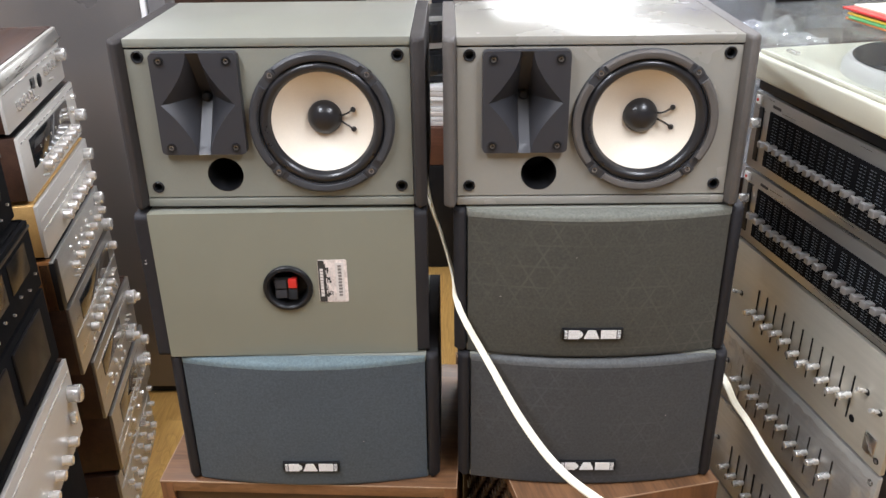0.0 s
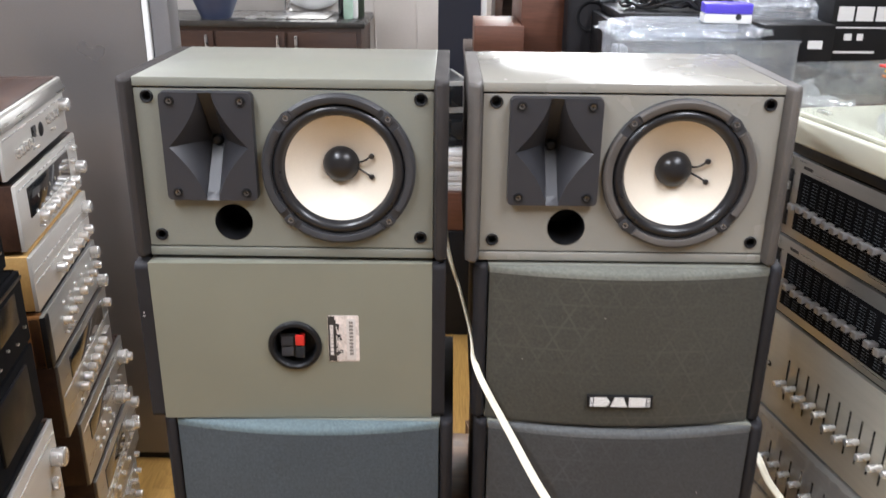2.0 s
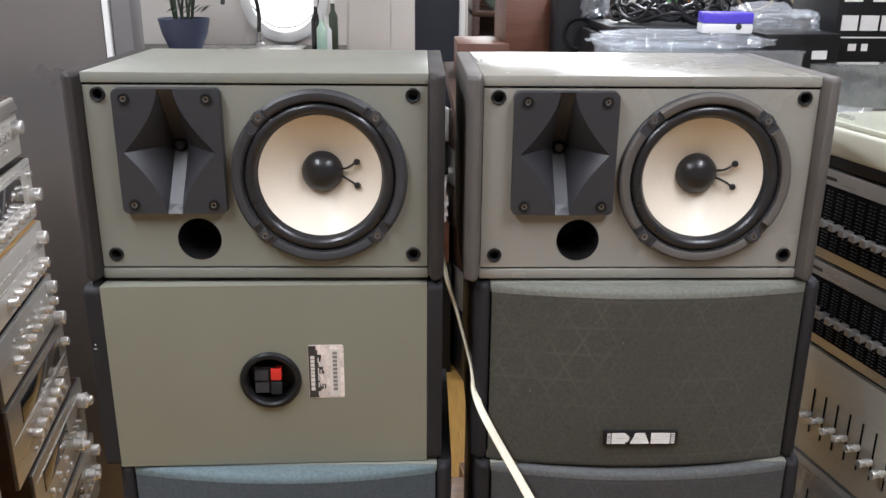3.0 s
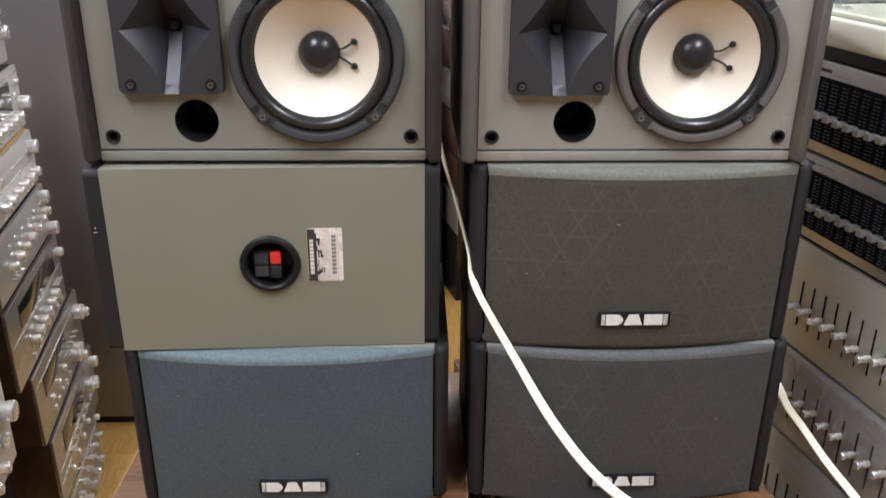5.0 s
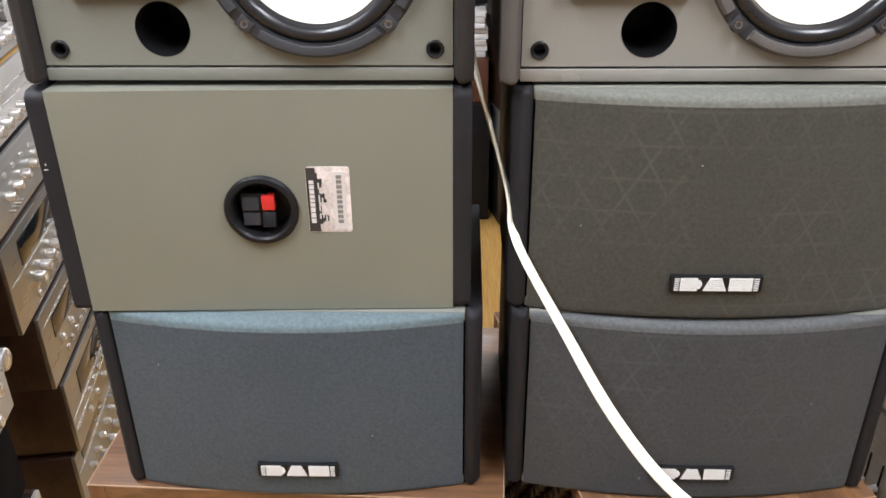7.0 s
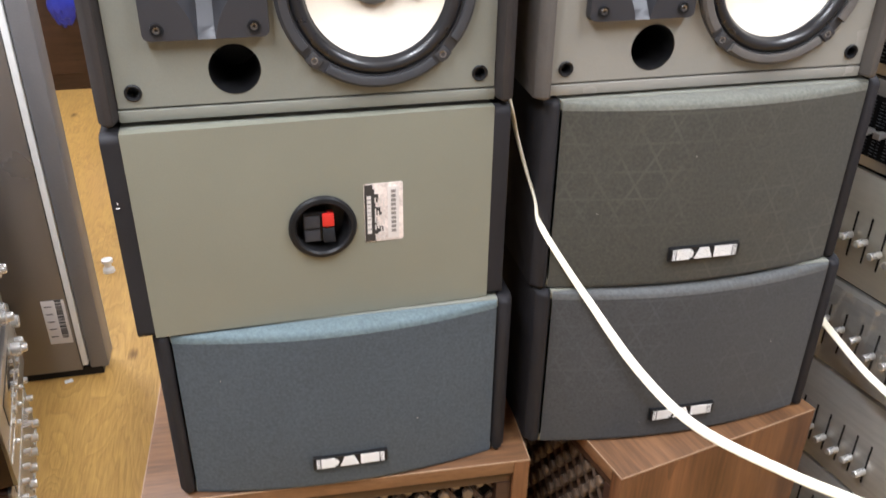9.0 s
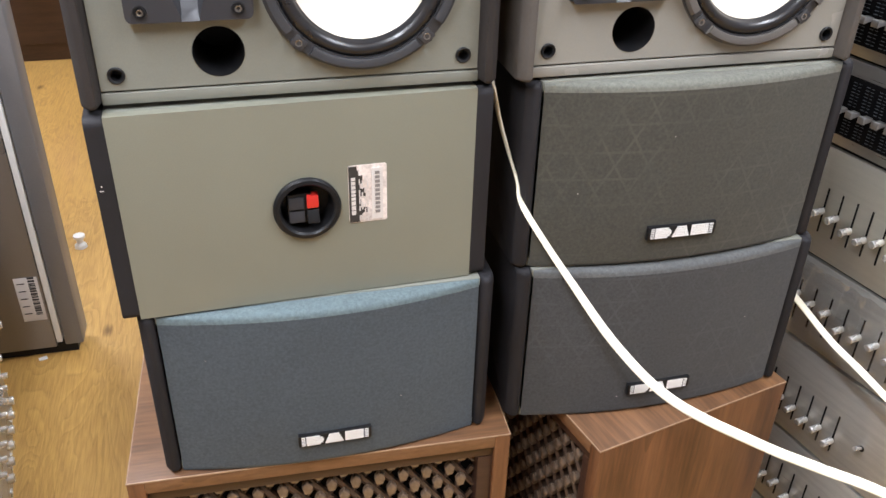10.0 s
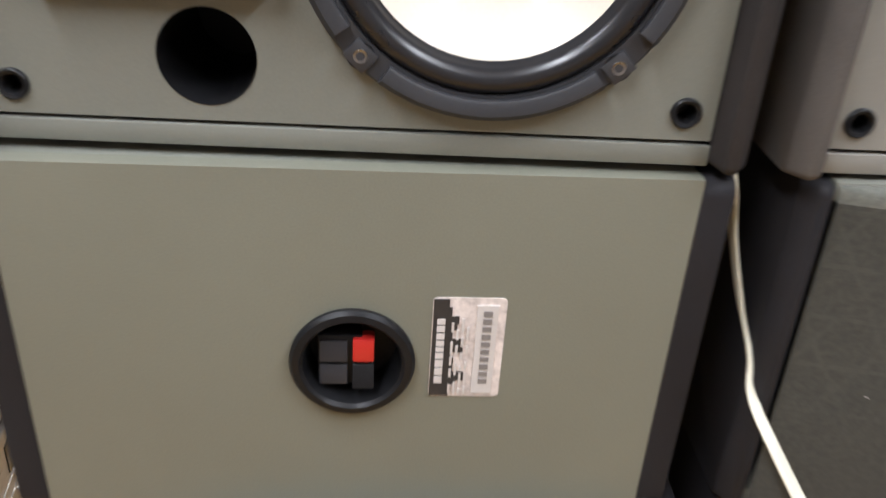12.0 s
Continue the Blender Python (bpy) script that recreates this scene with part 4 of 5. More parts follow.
def equaliser(z, h, seed):
    u = chassis("graphic_equaliser", z, h, "silver graphic equaliser with black slider field and grey caps", BRUSHED, "equaliser")
    f = part("slider_field", cuboid(0.055, RW - 0.02, -0.0058, -0.0035, 0.018, h - 0.026, 0.0008), VOID, u, "black slider field")
    part("side_field", cuboid(0.020, 0.034, -0.0058, -0.0035, 0.018, h - 0.026, 0.0008), BLACK, u)
    put("slider_cap", shared(("side_cap",), lambda: cuboid(-0.006, 0.006, -0.018, 0, -0.008, 0.008, 0.002), KNOB), u, (0.027, -0.005, h - 0.055))
    part("power_button", cuboid(0.010, 0.026, -0.010, -0.003, h - 0.022, h - 0.006, 0.002), WHITE, u, "pale push button with a red mark")
    put("red_mark", shared(("red_mark",), lambda: lathe([(0, -0.0112), (0.003, -0.0112), (0.003, -0.0095)], 10), RED), u, (0.018, 0, h - 0.014))
    part("maker_bar", cuboid(0.060, 0.085, -0.0048, -0.0038, h - 0.018, h - 0.013), INK, u, "dark bar of lettering")
    rnd = random.Random(seed)
    ticks = bmesh.new()
    for i in range(17):
        x = 0.066 + i * 0.0237 + (0.006 if i > 9 else 0)
        zc = 0.062 + 0.0015 * math.sin(i * 0.7 + seed) + rnd.uniform(-0.001, 0.001)
        put("slot", shared(("eq_slot", h), lambda: cuboid(-0.0012, 0.0012, -0.0066, -0.0055, 0.022, h - 0.032), VOID), u, (x, 0, 0))
        put("slider_cap", shared(("eq_cap",), lambda: prism([(-0.003, -0.0030), (-0.012, -0.0035), (-0.022, -0.0055), (-0.022, 0.0055), (-0.018, 0.0060), (-0.012, 0.0035), (-0.003, 0.0030)], "x", -0.0062, 0.0062, 0.0008), SLIDER), u, (x, -0.003, zc))
        for k in range(17):
            zz = 0.024 + k * (h - 0.058) / 16
            if abs(zz - zc) > 0.004:
                cuboid(x + 0.004, x + 0.0105, -0.0064, -0.0057, zz - 0.0005, zz + 0.0005, bm=ticks)
                cuboid(x + 0.0135, x + 0.0185, -0.0064, -0.0057, zz - 0.0004, zz + 0.0004, bm=ticks)
    tagged(part("scale_mark", ticks, PALE_INK, u, "fine grey scale marks"), kind="stuff")


def mixer(z, h, panel, n, x0, dx, slot_z, knob_z, seed, label, toggles, sheen=None):
    u = chassis("fader_mixer", z, h, label, panel, "mixer")
    rnd = random.Random(seed)
    for i in range(n):
        x = x0 + i * dx
        put("fader_slot", shared(("fader_slot",), lambda: cuboid(-0.0014, 0.0014, -0.0052, -0.0036, -0.040, 0.040), VOID), u, (x, 0, slot_z))
        zk = knob_z + rnd.uniform(-0.007, 0.007)
        me = shared(("fader_knob",), lambda: lathe([(0, -0.029), (0.0054, -0.029), (0.0062, -0.028), (0.0062, -0.007), (0.0024, -0.0066), (0.0022, -0.0035)], 14), KNOB)
        put("fader_knob", me, u, (x, 0, zk), "small turned metal fader knob")
    for tx, tz in toggles:
        put("toggle_base", shared(("toggle_base",), lambda: lathe([(0, -0.006), (0.005, -0.006), (0.0062, -0.0035)], 6), BLACK), u, (tx, 0, tz))
        put("toggle", shared(("toggle",), lambda: lathe([(0, -0.026), (0.0036, -0.026), (0.0042, -0.020), (0.002, -0.004)], 10), KNOB), u, (tx, 0, tz), rot=(-20, 0, 0))
    for sx in (0.014, RW - 0.014):
        for sz in (0.02, h - 0.02):
            screw(u, sx, -0.0045, sz, 0.004)
    return u


SLIDER = surface("grey_slider_plastic", (0.34, 0.33, 0.32), 0.3, 0.5, var=0.1, bump=0.03)
equaliser(1.246, 0.146, 1)
equaliser(1.104, 0.140, 2)
u = mixer(0.908, 0.192, MIXER, 11, 0.112, 0.0290, 0.084, 0.082, 3, "champagne fader mixer with thin slots and metal knobs", [(0.055, 0.088), (0.435, 0.115), (0.470, 0.100)])
put("jack_hole", shared(("jack_hole",), lambda: lathe([(0, -0.0045), (0.006, -0.0045), (0.007, -0.0038)], 14), VOID), u, (0.415, 0, 0.05))
part("socket_plate", cuboid(0.452, 0.480, -0.0065, -0.0035, 0.02, 0.055, 0.002), STEEL, u)
u = mixer(0.743, 0.162, GREY_PANEL, 10, 0.100, 0.0330, 0.072, 0.080, 5, "grey fader mixer still wrapped in clear film", [(0.045, 0.09)])
wrap = bmesh.new()
rows = []
for j in range(24):
    row = []
    for i in range(90):
        x, zz = RW * i / 89, 0.002 + 0.155 * j / 23
        row.append(wrap.verts.new((x, -0.012 - 0.010 * abs(noise.noise(Vector((x * 55, 3.1, zz * 14)))) - 0.004 * noise.noise(Vector((x * 120, 1.0, zz * 40))), zz)))
    rows.append(row)
for a, b in zip(rows[:-1], rows[1:]):
    for i in range(89):
        wrap.faces.new((a[i], a[i + 1], b[i + 1], b[i]))
part("film_wrap", wrap, WRAP, u, "wrinkled clear plastic film")
mixer(0.548, 0.192, GREY_PANEL, 9, 0.110, 0.0295, 0.072, 0.065, 7, "grey fader mixer with thin slots and metal knobs", [(0.055, 0.095), (0.40, 0.085)])
mixer(0.368, 0.177, GREY_PANEL, 10, 0.090, 0.0300, 0.07, 0.06, 9, "grey fader mixer low in the stack", [])
mixer(0.188, 0.177, MIXER, 10, 0.090, 0.0300, 0.07, 0.06, 11, "champagne fader mixer near the floor", [])
mixer(0.0, 0.185, GREY_PANEL, 10, 0.090, 0.0300, 0.07, 0.06, 13, "grey fader mixer on the floor", [])

tt = thing("turntable", right_pose(1.394, 0.015, -0.012), "cream turntable with silver platter under a clear dust cover", "turntable")
part("plinth_foot", cuboid(0.015, RW - 0.01, 0.012, 0.36, 0.0, 0.020, 0.002), BLACK, tt, "black recessed base")
part("plinth", cuboid(0.0, RW + 0.01, 0.0, 0.37, 0.020, 0.064, 0.006, 3), CREAM, tt, "cream plinth")
part("deck_lip", cuboid(0.008, RW + 0.002, 0.008, 0.362, 0.064, 0.072, 0.003), CREAM, tt)
part("platter", lathe([(0.16, 0), (0.16, 0.014), (0.153, 0.024), (0.150, 0.025), (0, 0.025)], 64, "z", at=(0.265, 0.185, 0.072)), WHITE, tt, "pale silver platter")
part("record", lathe([(0.146, 0.0255), (0.146, 0.0275), (0.05, 0.0275), (0.05, 0.0285), (0, 0.0285)], 64, "z", at=(0.265, 0.185, 0.072)), RECORD, tt, "black record mat")
part("slide_switch", cuboid(0.045, 0.075, 0.035, 0.045, 0.072, 0.077, 0.001), KNOB, tt)
x0, x1, y0, y1, z0, z1, k = 0.004, RW + 0.006, 0.004, 0.366, 0.0745, 0.150, 0.003
cover = part("dust_cover", cuboid(x0, x1, y0, y1, z1 - k, z1), ACRYLIC, tt, "clear acrylic dust cover")
for a0, a1, b0, b1 in ((x0, x0 + k, y0, y1), (x1 - k, x1, y0, y1), (x0 + k, x1 - k, y0, y0 + k), (x0 + k, x1 - k, y1 - k, y1)):
    part("cover_side", cuboid(a0, a1, b0, b1, z0, z1 - k), ACRYLIC, cover)
rnd = random.Random(8)
for i, mt in enumerate((WHITE, ORANGE, GREEN, YELLOW, WHITE, RED, IVORY)):
    solid("record_sleeve", cuboid(-0.155, 0.155, -0.155, 0.155, 0, 0.0035, 0.0008), mt, "thin card record sleeve lying on the dust cover", "record sleeve",
          right_pose(1.5442 + i * 0.0036, 0.015, -0.012) @ pose(0.335 + rnd.uniform(-0.01, 0.01), 0.20 + rnd.uniform(-0.01, 0.01), 0, 0, 0, rnd.uniform(-4, 4)), "record sleeves")


# ---------- ivory flat cable ----------
def flat_cable(points, label):
    """A twin-core cable: two round cores side by side, along a hanging line."""
    bm = bmesh.new()
    sub = []
    pts = [Vector(p) for p in points]
    for i in range(len(pts) - 1):
        p0, p1, p2, p3 = pts[max(i - 1, 0)], pts[i], pts[i + 1], pts[min(i + 2, len(pts) - 1)]
        for k in range(8):
            t = k / 8
            sub.append(0.5 * ((2 * p1) + (p2 - p0) * t + (2 * p0 - 5 * p1 + 4 * p2 - p3) * t * t + (3 * p1 - p0 - 3 * p2 + p3) * t ** 3))
    sub.append(pts[-1])
    n = 20
    prev = None
    for i, p in enumerate(sub):
        d = (sub[min(i + 1, len(sub) - 1)] - sub[max(i - 1, 0)]).normalized()
        side = d.cross(Vector((0.1, -1, 0.75))).normalized()
        tw = -1.12 * max(0.0, min(1.0, (p.z - 1.02) / 0.20)) + 0.12 * math.sin(i * 0.16)
        up = d.cross(side).normalized()
        side, up = side * math.cos(tw) + up * math.sin(tw), up * math.cos(tw) - side * math.sin(tw)
        ring = []
        for j in range(n):
            a = 2 * math.pi * j / n
            w, h = 0.0064 * math.cos(a), 0.0025 * math.sin(a) * (0.55 + 0.45 * min(1, abs(math.cos(a)) * 2.2))
            ring.append(bm.verts.new(p + side * w + up * h))
        if prev:
            for j in range(n):
                bm.faces.new((prev[j], prev[(j + 1) % n], ring[(j + 1) % n], ring[j]))
        else:
            bm.faces.new(ring)
        prev = ring
    bm.faces.new(prev[::-1])
    bmesh.ops.recalc_face_normals(bm, faces=bm.faces)
    return solid("speaker_cable", bm, IVORY, label, "cable", group="ivory speaker cables")


CABLE_A = [(-0.012, 1.45, 1.36), (-0.004, 1.30, 1.345), (0.004, 1.255, 1.312), (0.018, 1.262, 1.262), (0.032, 1.255, 1.213), (0.0400, 1.240, 1.184),
           (0.0425, 1.228, 1.160), (0.055, 1.205, 1.135), (0.092, 1.172, 1.077), (0.146, 1.116, 1.000), (0.205, 1.062, 0.948), (0.292, 1.000, 0.917),
           (0.352, 0.958, 0.904), (0.412, 0.915, 0.893), (0.52, 0.83, 0.86), (0.64, 0.74, 0.74), (0.70, 0.72, 0.45), (0.68, 0.75, 0.10), (0.62, 0.80, 0.004), (0.45, 0.85, 0.004)]
CABLE_B = [(0.505, 1.50, 0.93), (0.512, 1.38, 0.945), (0.517, 1.31, 0.943), (0.532, 1.29, 0.912), (0.553, 1.272, 0.885), (0.575, 1.225, 0.855), (0.592, 1.165, 0.838),
           (0.62, 1.06, 0.805), (0.66, 0.93, 0.75), (0.70, 0.82, 0.60), (0.71, 0.80, 0.25), (0.70, 0.78, 0.004), (0.60, 0.70, 0.004)]
flat_cable(CABLE_A, "ivory twin speaker cable hanging before the speakers")
flat_cable(CABLE_B, "ivory twin speaker cable hanging before the mixers")


# ---------- tall grey cabinet by the gangway ----------
cb = thing("tall_cabinet", pose(-0.800, 2.61, 0), "tall dark grey steel cabinet with pale edge strip and barcode", "cabinet")
part("body", cuboid(-1.30, -0.075, 0.0, 0.10, 0.03, 2.60, 0.004), GREY_DOOR, cb)
part("edge_strip", cuboid(-0.072, -0.056, -0.006, 0.02, 0.05, 2.60, 0.002), WHITE, cb, "bright aluminium edge strip")
part("edge_frame", cuboid(-0.054, 0.0, 0.004, 0.10, 0.03, 2.60, 0.006), GREY_TRIM, cb, "grey edge frame")
# Black block fills the shadow gap under the cabinet: shade put into colour
part("plinth", cuboid(-1.28, -0.02, 0.015, 0.09, 0.0, 0.03), BLACK, cb)
bc = part("barcode_label", cuboid(-0.145, -0.082, -0.0012, 0.0, 0.135, 0.285, 0.0004), PAPER, cb, "white barcode label")
inkb = bmesh.new()
rnd = random.Random(3)
z = 0.155
while z < 0.285:
    w = rnd.choice((0.002, 0.004, 0.006))
    cuboid(-0.108, -0.090, -0.0018, -0.0013, z, z + w, bm=inkb)
    z += w + rnd.choice((0.002, 0.004))
for k in range(5):
    cuboid(-0.138, -0.118, -0.0018, -0.0013, 0.16 + k * 0.026, 0.163 + k * 0.026, bm=inkb)
part("barcode_bars", inkb, INK, bc)
solid("door_stop", lathe([(0, 0), (0.022, 0), (0.02, 0.012), (0.012, 0.02), (0.012, 0.034), (0.02, 0.04), (0.02, 0.05), (0, 0.056)], 24, "z"), WHITE, "small white door stop on the wooden floor", "door stop", pose(-0.875, 3.25, 0))
solid("paper_scrap", cuboid(-0.012, 0.012, -0.008, 0.008, 0, 0.003, 0.001), WHITE, "small white scrap on the wooden floor", "paper scrap", pose(-0.92, 2.60, 0, 0, 0, 20))

# ---------- stacks seen through the slit between the speakers ----------
def far_unit(x, y, z, w, h, label, panel, case, n):
    r = receiver(pose(x, y, z, 0, 0, 14), w, 0.30, h, label, panel, case, DARK_STEEL)
    for i in range(n):
        knob(r, 0.03 + 0.045 * (i % 5), 0.035 + 0.05 * (i // 5), (0.016, 0.011, 0.013)[i % 3], 0.028)
    dial(r, 0.26, w - 0.03, 0.03, h - 0.02)
    return r


solid("black_crate", cuboid(-0.30, 0.10, 0, 0.36, 0, 0.50, 0.006), BLACK, "black crate standing on the wooden floor", "crate", pose(0, 3.60, 0))
solid("wooden_box", cuboid(-0.28, 0.09, 0.01, 0.33, 0, 0.17, 0.004), RED_WOOD, "red-brown wooden box on the black crate", "box", pose(0, 3.60, 0.501))
pp = thing("paper_pile", pose(-0.09, 3.76, 0.672), "pile of pale printed papers on the wooden box", "paper pile")
for i in range(8):
    part("sheet", cuboid(-0.17, 0.17, -0.12, 0.12, 0.022 * i, 0.022 * i + 0.020, 0.002), (PAPER, WHITE)[i % 2], pp, rot=(0, 0, rnd.uniform(-4, 4)))
far_unit(-0.34, 3.62, 0.850, 0.44, 0.14, "black hi-fi unit on the paper pile", BLACK, BLACK, 0)
far_unit(-0.34, 3.62, 0.992, 0.44, 0.14, "grey hi-fi unit on a black one", GREY_PANEL, GREY_PANEL, 2)
solid("black_crate", cuboid(0.0, 0.46, 0, 0.36, 0, 0.30, 0.006), BLACK, "black crate standing on the wooden floor", "crate", pose(0.155, 3.50, 0, 0, 0, 14))
for i, (z, h) in enumerate(((0.302, 0.17), (0.474, 0.16), (0.636, 0.17), (0.808, 0.15), (0.960, 0.16))):
    far_unit(0.155, 3.50, z, 0.46, h, "old silver receiver with many knobs in a far stack", (SILVER, BLACK, BRUSHED, SILVER, BRUSHED)[i], (SILVER, DARK_WOOD, DARK_WOOD, SILVER, DARK_WOOD)[i], (10, 5, 10, 10, 10)[i])

# ---------- things on the bench behind the open speakers ----------
bench = thing("work_bench", pose(0.0, 0, 0), "dark wooden bench crowded with used audio gear", "bench")
part("bench_top", cuboid(0.045, 2.2, 2.02, 3.05, 1.355, 1.39, 0.004), DARK_WOOD, bench)
for lx, ly in ((0.33, 2.05), (2.12, 2.05), (0.33, 2.97), (2.12, 2.97)):
    part("leg", cuboid(lx, lx + 0.05, ly, ly + 0.05, 0, 1.355, 0.003), DARK_WOOD, bench)


def wood_speaker(m, w, d, h, label):
    s = thing("bookshelf_speaker", m, label, "speaker", "brown bookshelf speakers")
    part("cabinet", cuboid(0, w, 0, d, 0, h, 0.003), RED_WOOD, s)
    part("front_edge", cuboid(-0.003, w + 0.003, -0.012, -0.001, -0.0, h + 0.003, 0.002), RED_WOOD, s)


wood_speaker(pose(0.072, 2.60, 1.391), 0.135, 0.28, 0.092, "red-brown wooden speaker lying on the shelf")
wood_speaker(pose(0.212, 2.72, 1.391, 0, 0, 3), 0.122, 0.24, 0.203, "red-brown wooden bookshelf speaker standing upright")


def plastic_wrap(name, x0, x1, y0, y1, z0, z1, seed, label, m=Matrix()):
    """A loose bag of clear film: a crumpled hull with thickness in its folds."""
    bm = bmesh.new()
    bmesh.ops.create_icosphere(bm, subdivisions=5, radius=1.0)
    for v in bm.verts:
        p = v.co.copy()
        q = Vector([math.copysign(abs(c) ** 0.45, c) for c in p])
        k = 1 + 0.22 * noise.noise(p * 2.3 + Vector((seed, 0, 0))) - 0.22 * abs(noise.noise(p * 4.5 + Vector((0, seed, 0)))) - 0.12 * abs(noise.noise(p * 10 + Vector((0, 0, seed))))
        q *= k
        v.co = Vector(((x0 + x1) / 2 + q.x * (x1 - x0) / 2, (y0 + y1) / 2 + q.y * (y1 - y0) / 2, max(z0, (z0 + z1) / 2 + q.z * (z1 - z0) / 2)))
    return solid(name, bm, FILM, label, "plastic bag", m)


spk = thing("black_speaker", pose(0.335, 2.62, 1.391), "black plastic speaker half wrapped in clear film", "speaker")
part("cabinet", cuboid(0, 0.135, 0, 0.2, 0, 0.235, 0.014, 3), CAP, spk)
part("driver", lathe([(0.045, 0.0), (0.045, -0.004), (0.04, -0.004), (0.02, 0.012), (0, 0.008)], 32, at=(0.0675, 0, 0.12)), BLACK, spk)
plastic_wrap("plastic_bag", 0.40, 0.48, 2.58, 2.78, 1.55, 1.66, 4, "crumpled clear bag over the black speaker")
amp = receiver(pose(0.40, 2.30, 1.391), 0.44, 0.30, 0.140, "black amplifier with white markings under a plastic tub", BLACK, BLACK, BLACK)
marks = bmesh.new()
for i in range(4):
    cuboid(0.018 + 0.02 * i, 0.030 + 0.02 * i, -0.0072, -0.0062, 0.07, 0.08, bm=marks)
cuboid(0.02, 0.026, -0.0072, -0.0062, 0.098, 0.122, bm=marks)
part("markings", marks, WHITE, amp)

tub = thing("plastic_tub", pose(0.375, 2.05, 1.391), "clear plastic tub full of white odds and ends", "tub")
tb = bmesh.new()
cuboid(0, 0.40, 0, 0.004, 0.004, 0.125, bm=tb)
cuboid(0, 0.40, 0.206, 0.21, 0.004, 0.125, bm=tb)
cuboid(0, 0.004, 0.004, 0.206, 0.004, 0.125, bm=tb)
cuboid(0.396, 0.40, 0.004, 0.206, 0.004, 0.125, bm=tb)
cuboid(0, 0.40, 0, 0.21, 0, 0.004, bm=tb)
part("wall", tb, FILM, tub, "clear tub wall")
part("rim", prism(rounded(-0.008, 0.408, -0.008, 0.218, 0.02), "z", 0.125, 0.131, 0.002), FILM, tub, "clear lid")
for i in range(9):
    a, b2, c = rnd.uniform(0.03, 0.30), rnd.uniform(0.03, 0.14), rnd.uniform(0.005, 0.06)
    solid("spare_part", cuboid(0, rnd.uniform(0.03, 0.08), 0, rnd.uniform(0.02, 0.05), 0, rnd.uniform(0.02, 0.05), 0.006), (WHITE, WHITE, GREEN_BAG, BLACK, PAPER)[i % 5],
          "small plastic spare part inside the clear tub", "spare part", pose(0.375 + a, 2.05 + b2, 1.396 + (0 if i < 5 else 0.05), 0, 0, rnd.uniform(0, 90)), "odds and ends")
plastic_wrap("plastic_bag", 0.36, 0.72, 2.04, 2.26, 1.5225, 1.552, 9, "wrinkled clear plastic sheet over the tub")
plastic_wrap("plastic_bag", 0.66, 0.88, 2.15, 2.30, 1.40, 1.60, 2, "clear plastic bag round a black box")
blk = thing("black_box", pose(0.695, 2.06, 1.391, 0, 0, 3), "matt black equipment box with a white sticker", "box")
part("shell", cuboid(0, 0.165, 0, 0.16, 0, 0.165, 0.005), BLACK, blk)
part("sticker", cuboid(0.105, 0.138, -0.0012, 0, 0.112, 0.130), WHITE, blk)

# coil of black cable on a flat case
solid("flat_case", cuboid(0.42, 0.76, 2.31, 2.59, 1.5315, 1.553, 0.006), BLACK, "flat black case lying on the amplifier", "case")
loops = []
for i in range(220):
    a = i * 0.36
    k = 0.72 + 0.28 * math.sin(i * 0.13)
    loops.append((0.592 + 0.145 * k * math.cos(a) + 0.012 * math.sin(i * 1.7), 2.43 + 0.10 * k * math.sin(a), 1.5590 + 0.060 * (0.5 + 0.5 * math.sin(i * 2.1)) * (0.3 + 0.7 * i / 220) + 0.008 * math.sin(i * 0.9) ** 2))
solid("cable_coil", tube(loops, 0.0042), RUBBER, "loose coil of glossy black cable", "cable")
bxp = thing("small_carton", pose(0.572, 2.10, 1.553, 0, 0, -6), "small violet and white carton on the plastic sheet", "carton")
part("lower_half", cuboid(0, 0.105, 0, 0.06, 0, 0.020, 0.003), WHITE, bxp)
part("upper_half", cuboid(0, 0.105, 0, 0.06, 0.0205, 0.043, 0.003), PURPLE, bxp, "violet blue upper half")
part("eyelet", lathe([(0, -0.002), (0.006, -0.002), (0.007, 0.002)], 14, at=(0.075, 0, 0.014)), INK, bxp)


def tower(m, label):
    s = thing("floor_speaker", m, label, "speaker", "tall black speakers")
    part("cabinet", cuboid(0, 0.147, 0, 0.3, 0, 1.82, 0.004), BLACK, s)
    for z in (1.63, 1.40):
        w = part("woofer", lathe([(0.070, 0.002), (0.070, -0.005), (0.065, -0.006), (0.060, -0.003)], 48), FRAME, s, loc=(0.0735, 0, z))
        part("cone", lathe([(0.061, -0.002), (0.056, -0.005), (0.052, 0.001), (0.02, 0.022), (0.014, 0.014), (0, 0.012)], 48), BEIGE_CONE, w, "beige paper cone")


tower(pose(0.825, 2.68, 0), "tall black speaker with a beige cone")
tower(pose(0.976, 2.68, 0), "tall black speaker with a beige cone")
ct = thing("black_carton", pose(0.868, 2.12, 1.391, 0, 0, 2), "black carton with bold white lettering bars", "carton")
part("shell", cuboid(0, 0.26, 0, 0.22, 0, 0.262, 0.003), BLACK, ct)
wb = bmesh.new()
for a, b2, c, d in ((0.012, 0.052, 0.228, 0.240), (0.075, 0.125, 0.228, 0.238), (0.012, 0.048, 0.168, 0.200), (0.054, 0.094, 0.168, 0.200), (0.100, 0.136, 0.168, 0.200), (0.010, 0.140, 0.152, 0.155), (0.034, 0.052, 0.125, 0.140), (0.064, 0.078, 0.125, 0.140), (0.015, 0.11, 0.096, 0.101)):
    cuboid(a, b2, -0.0012, 0, c, d, bm=wb)
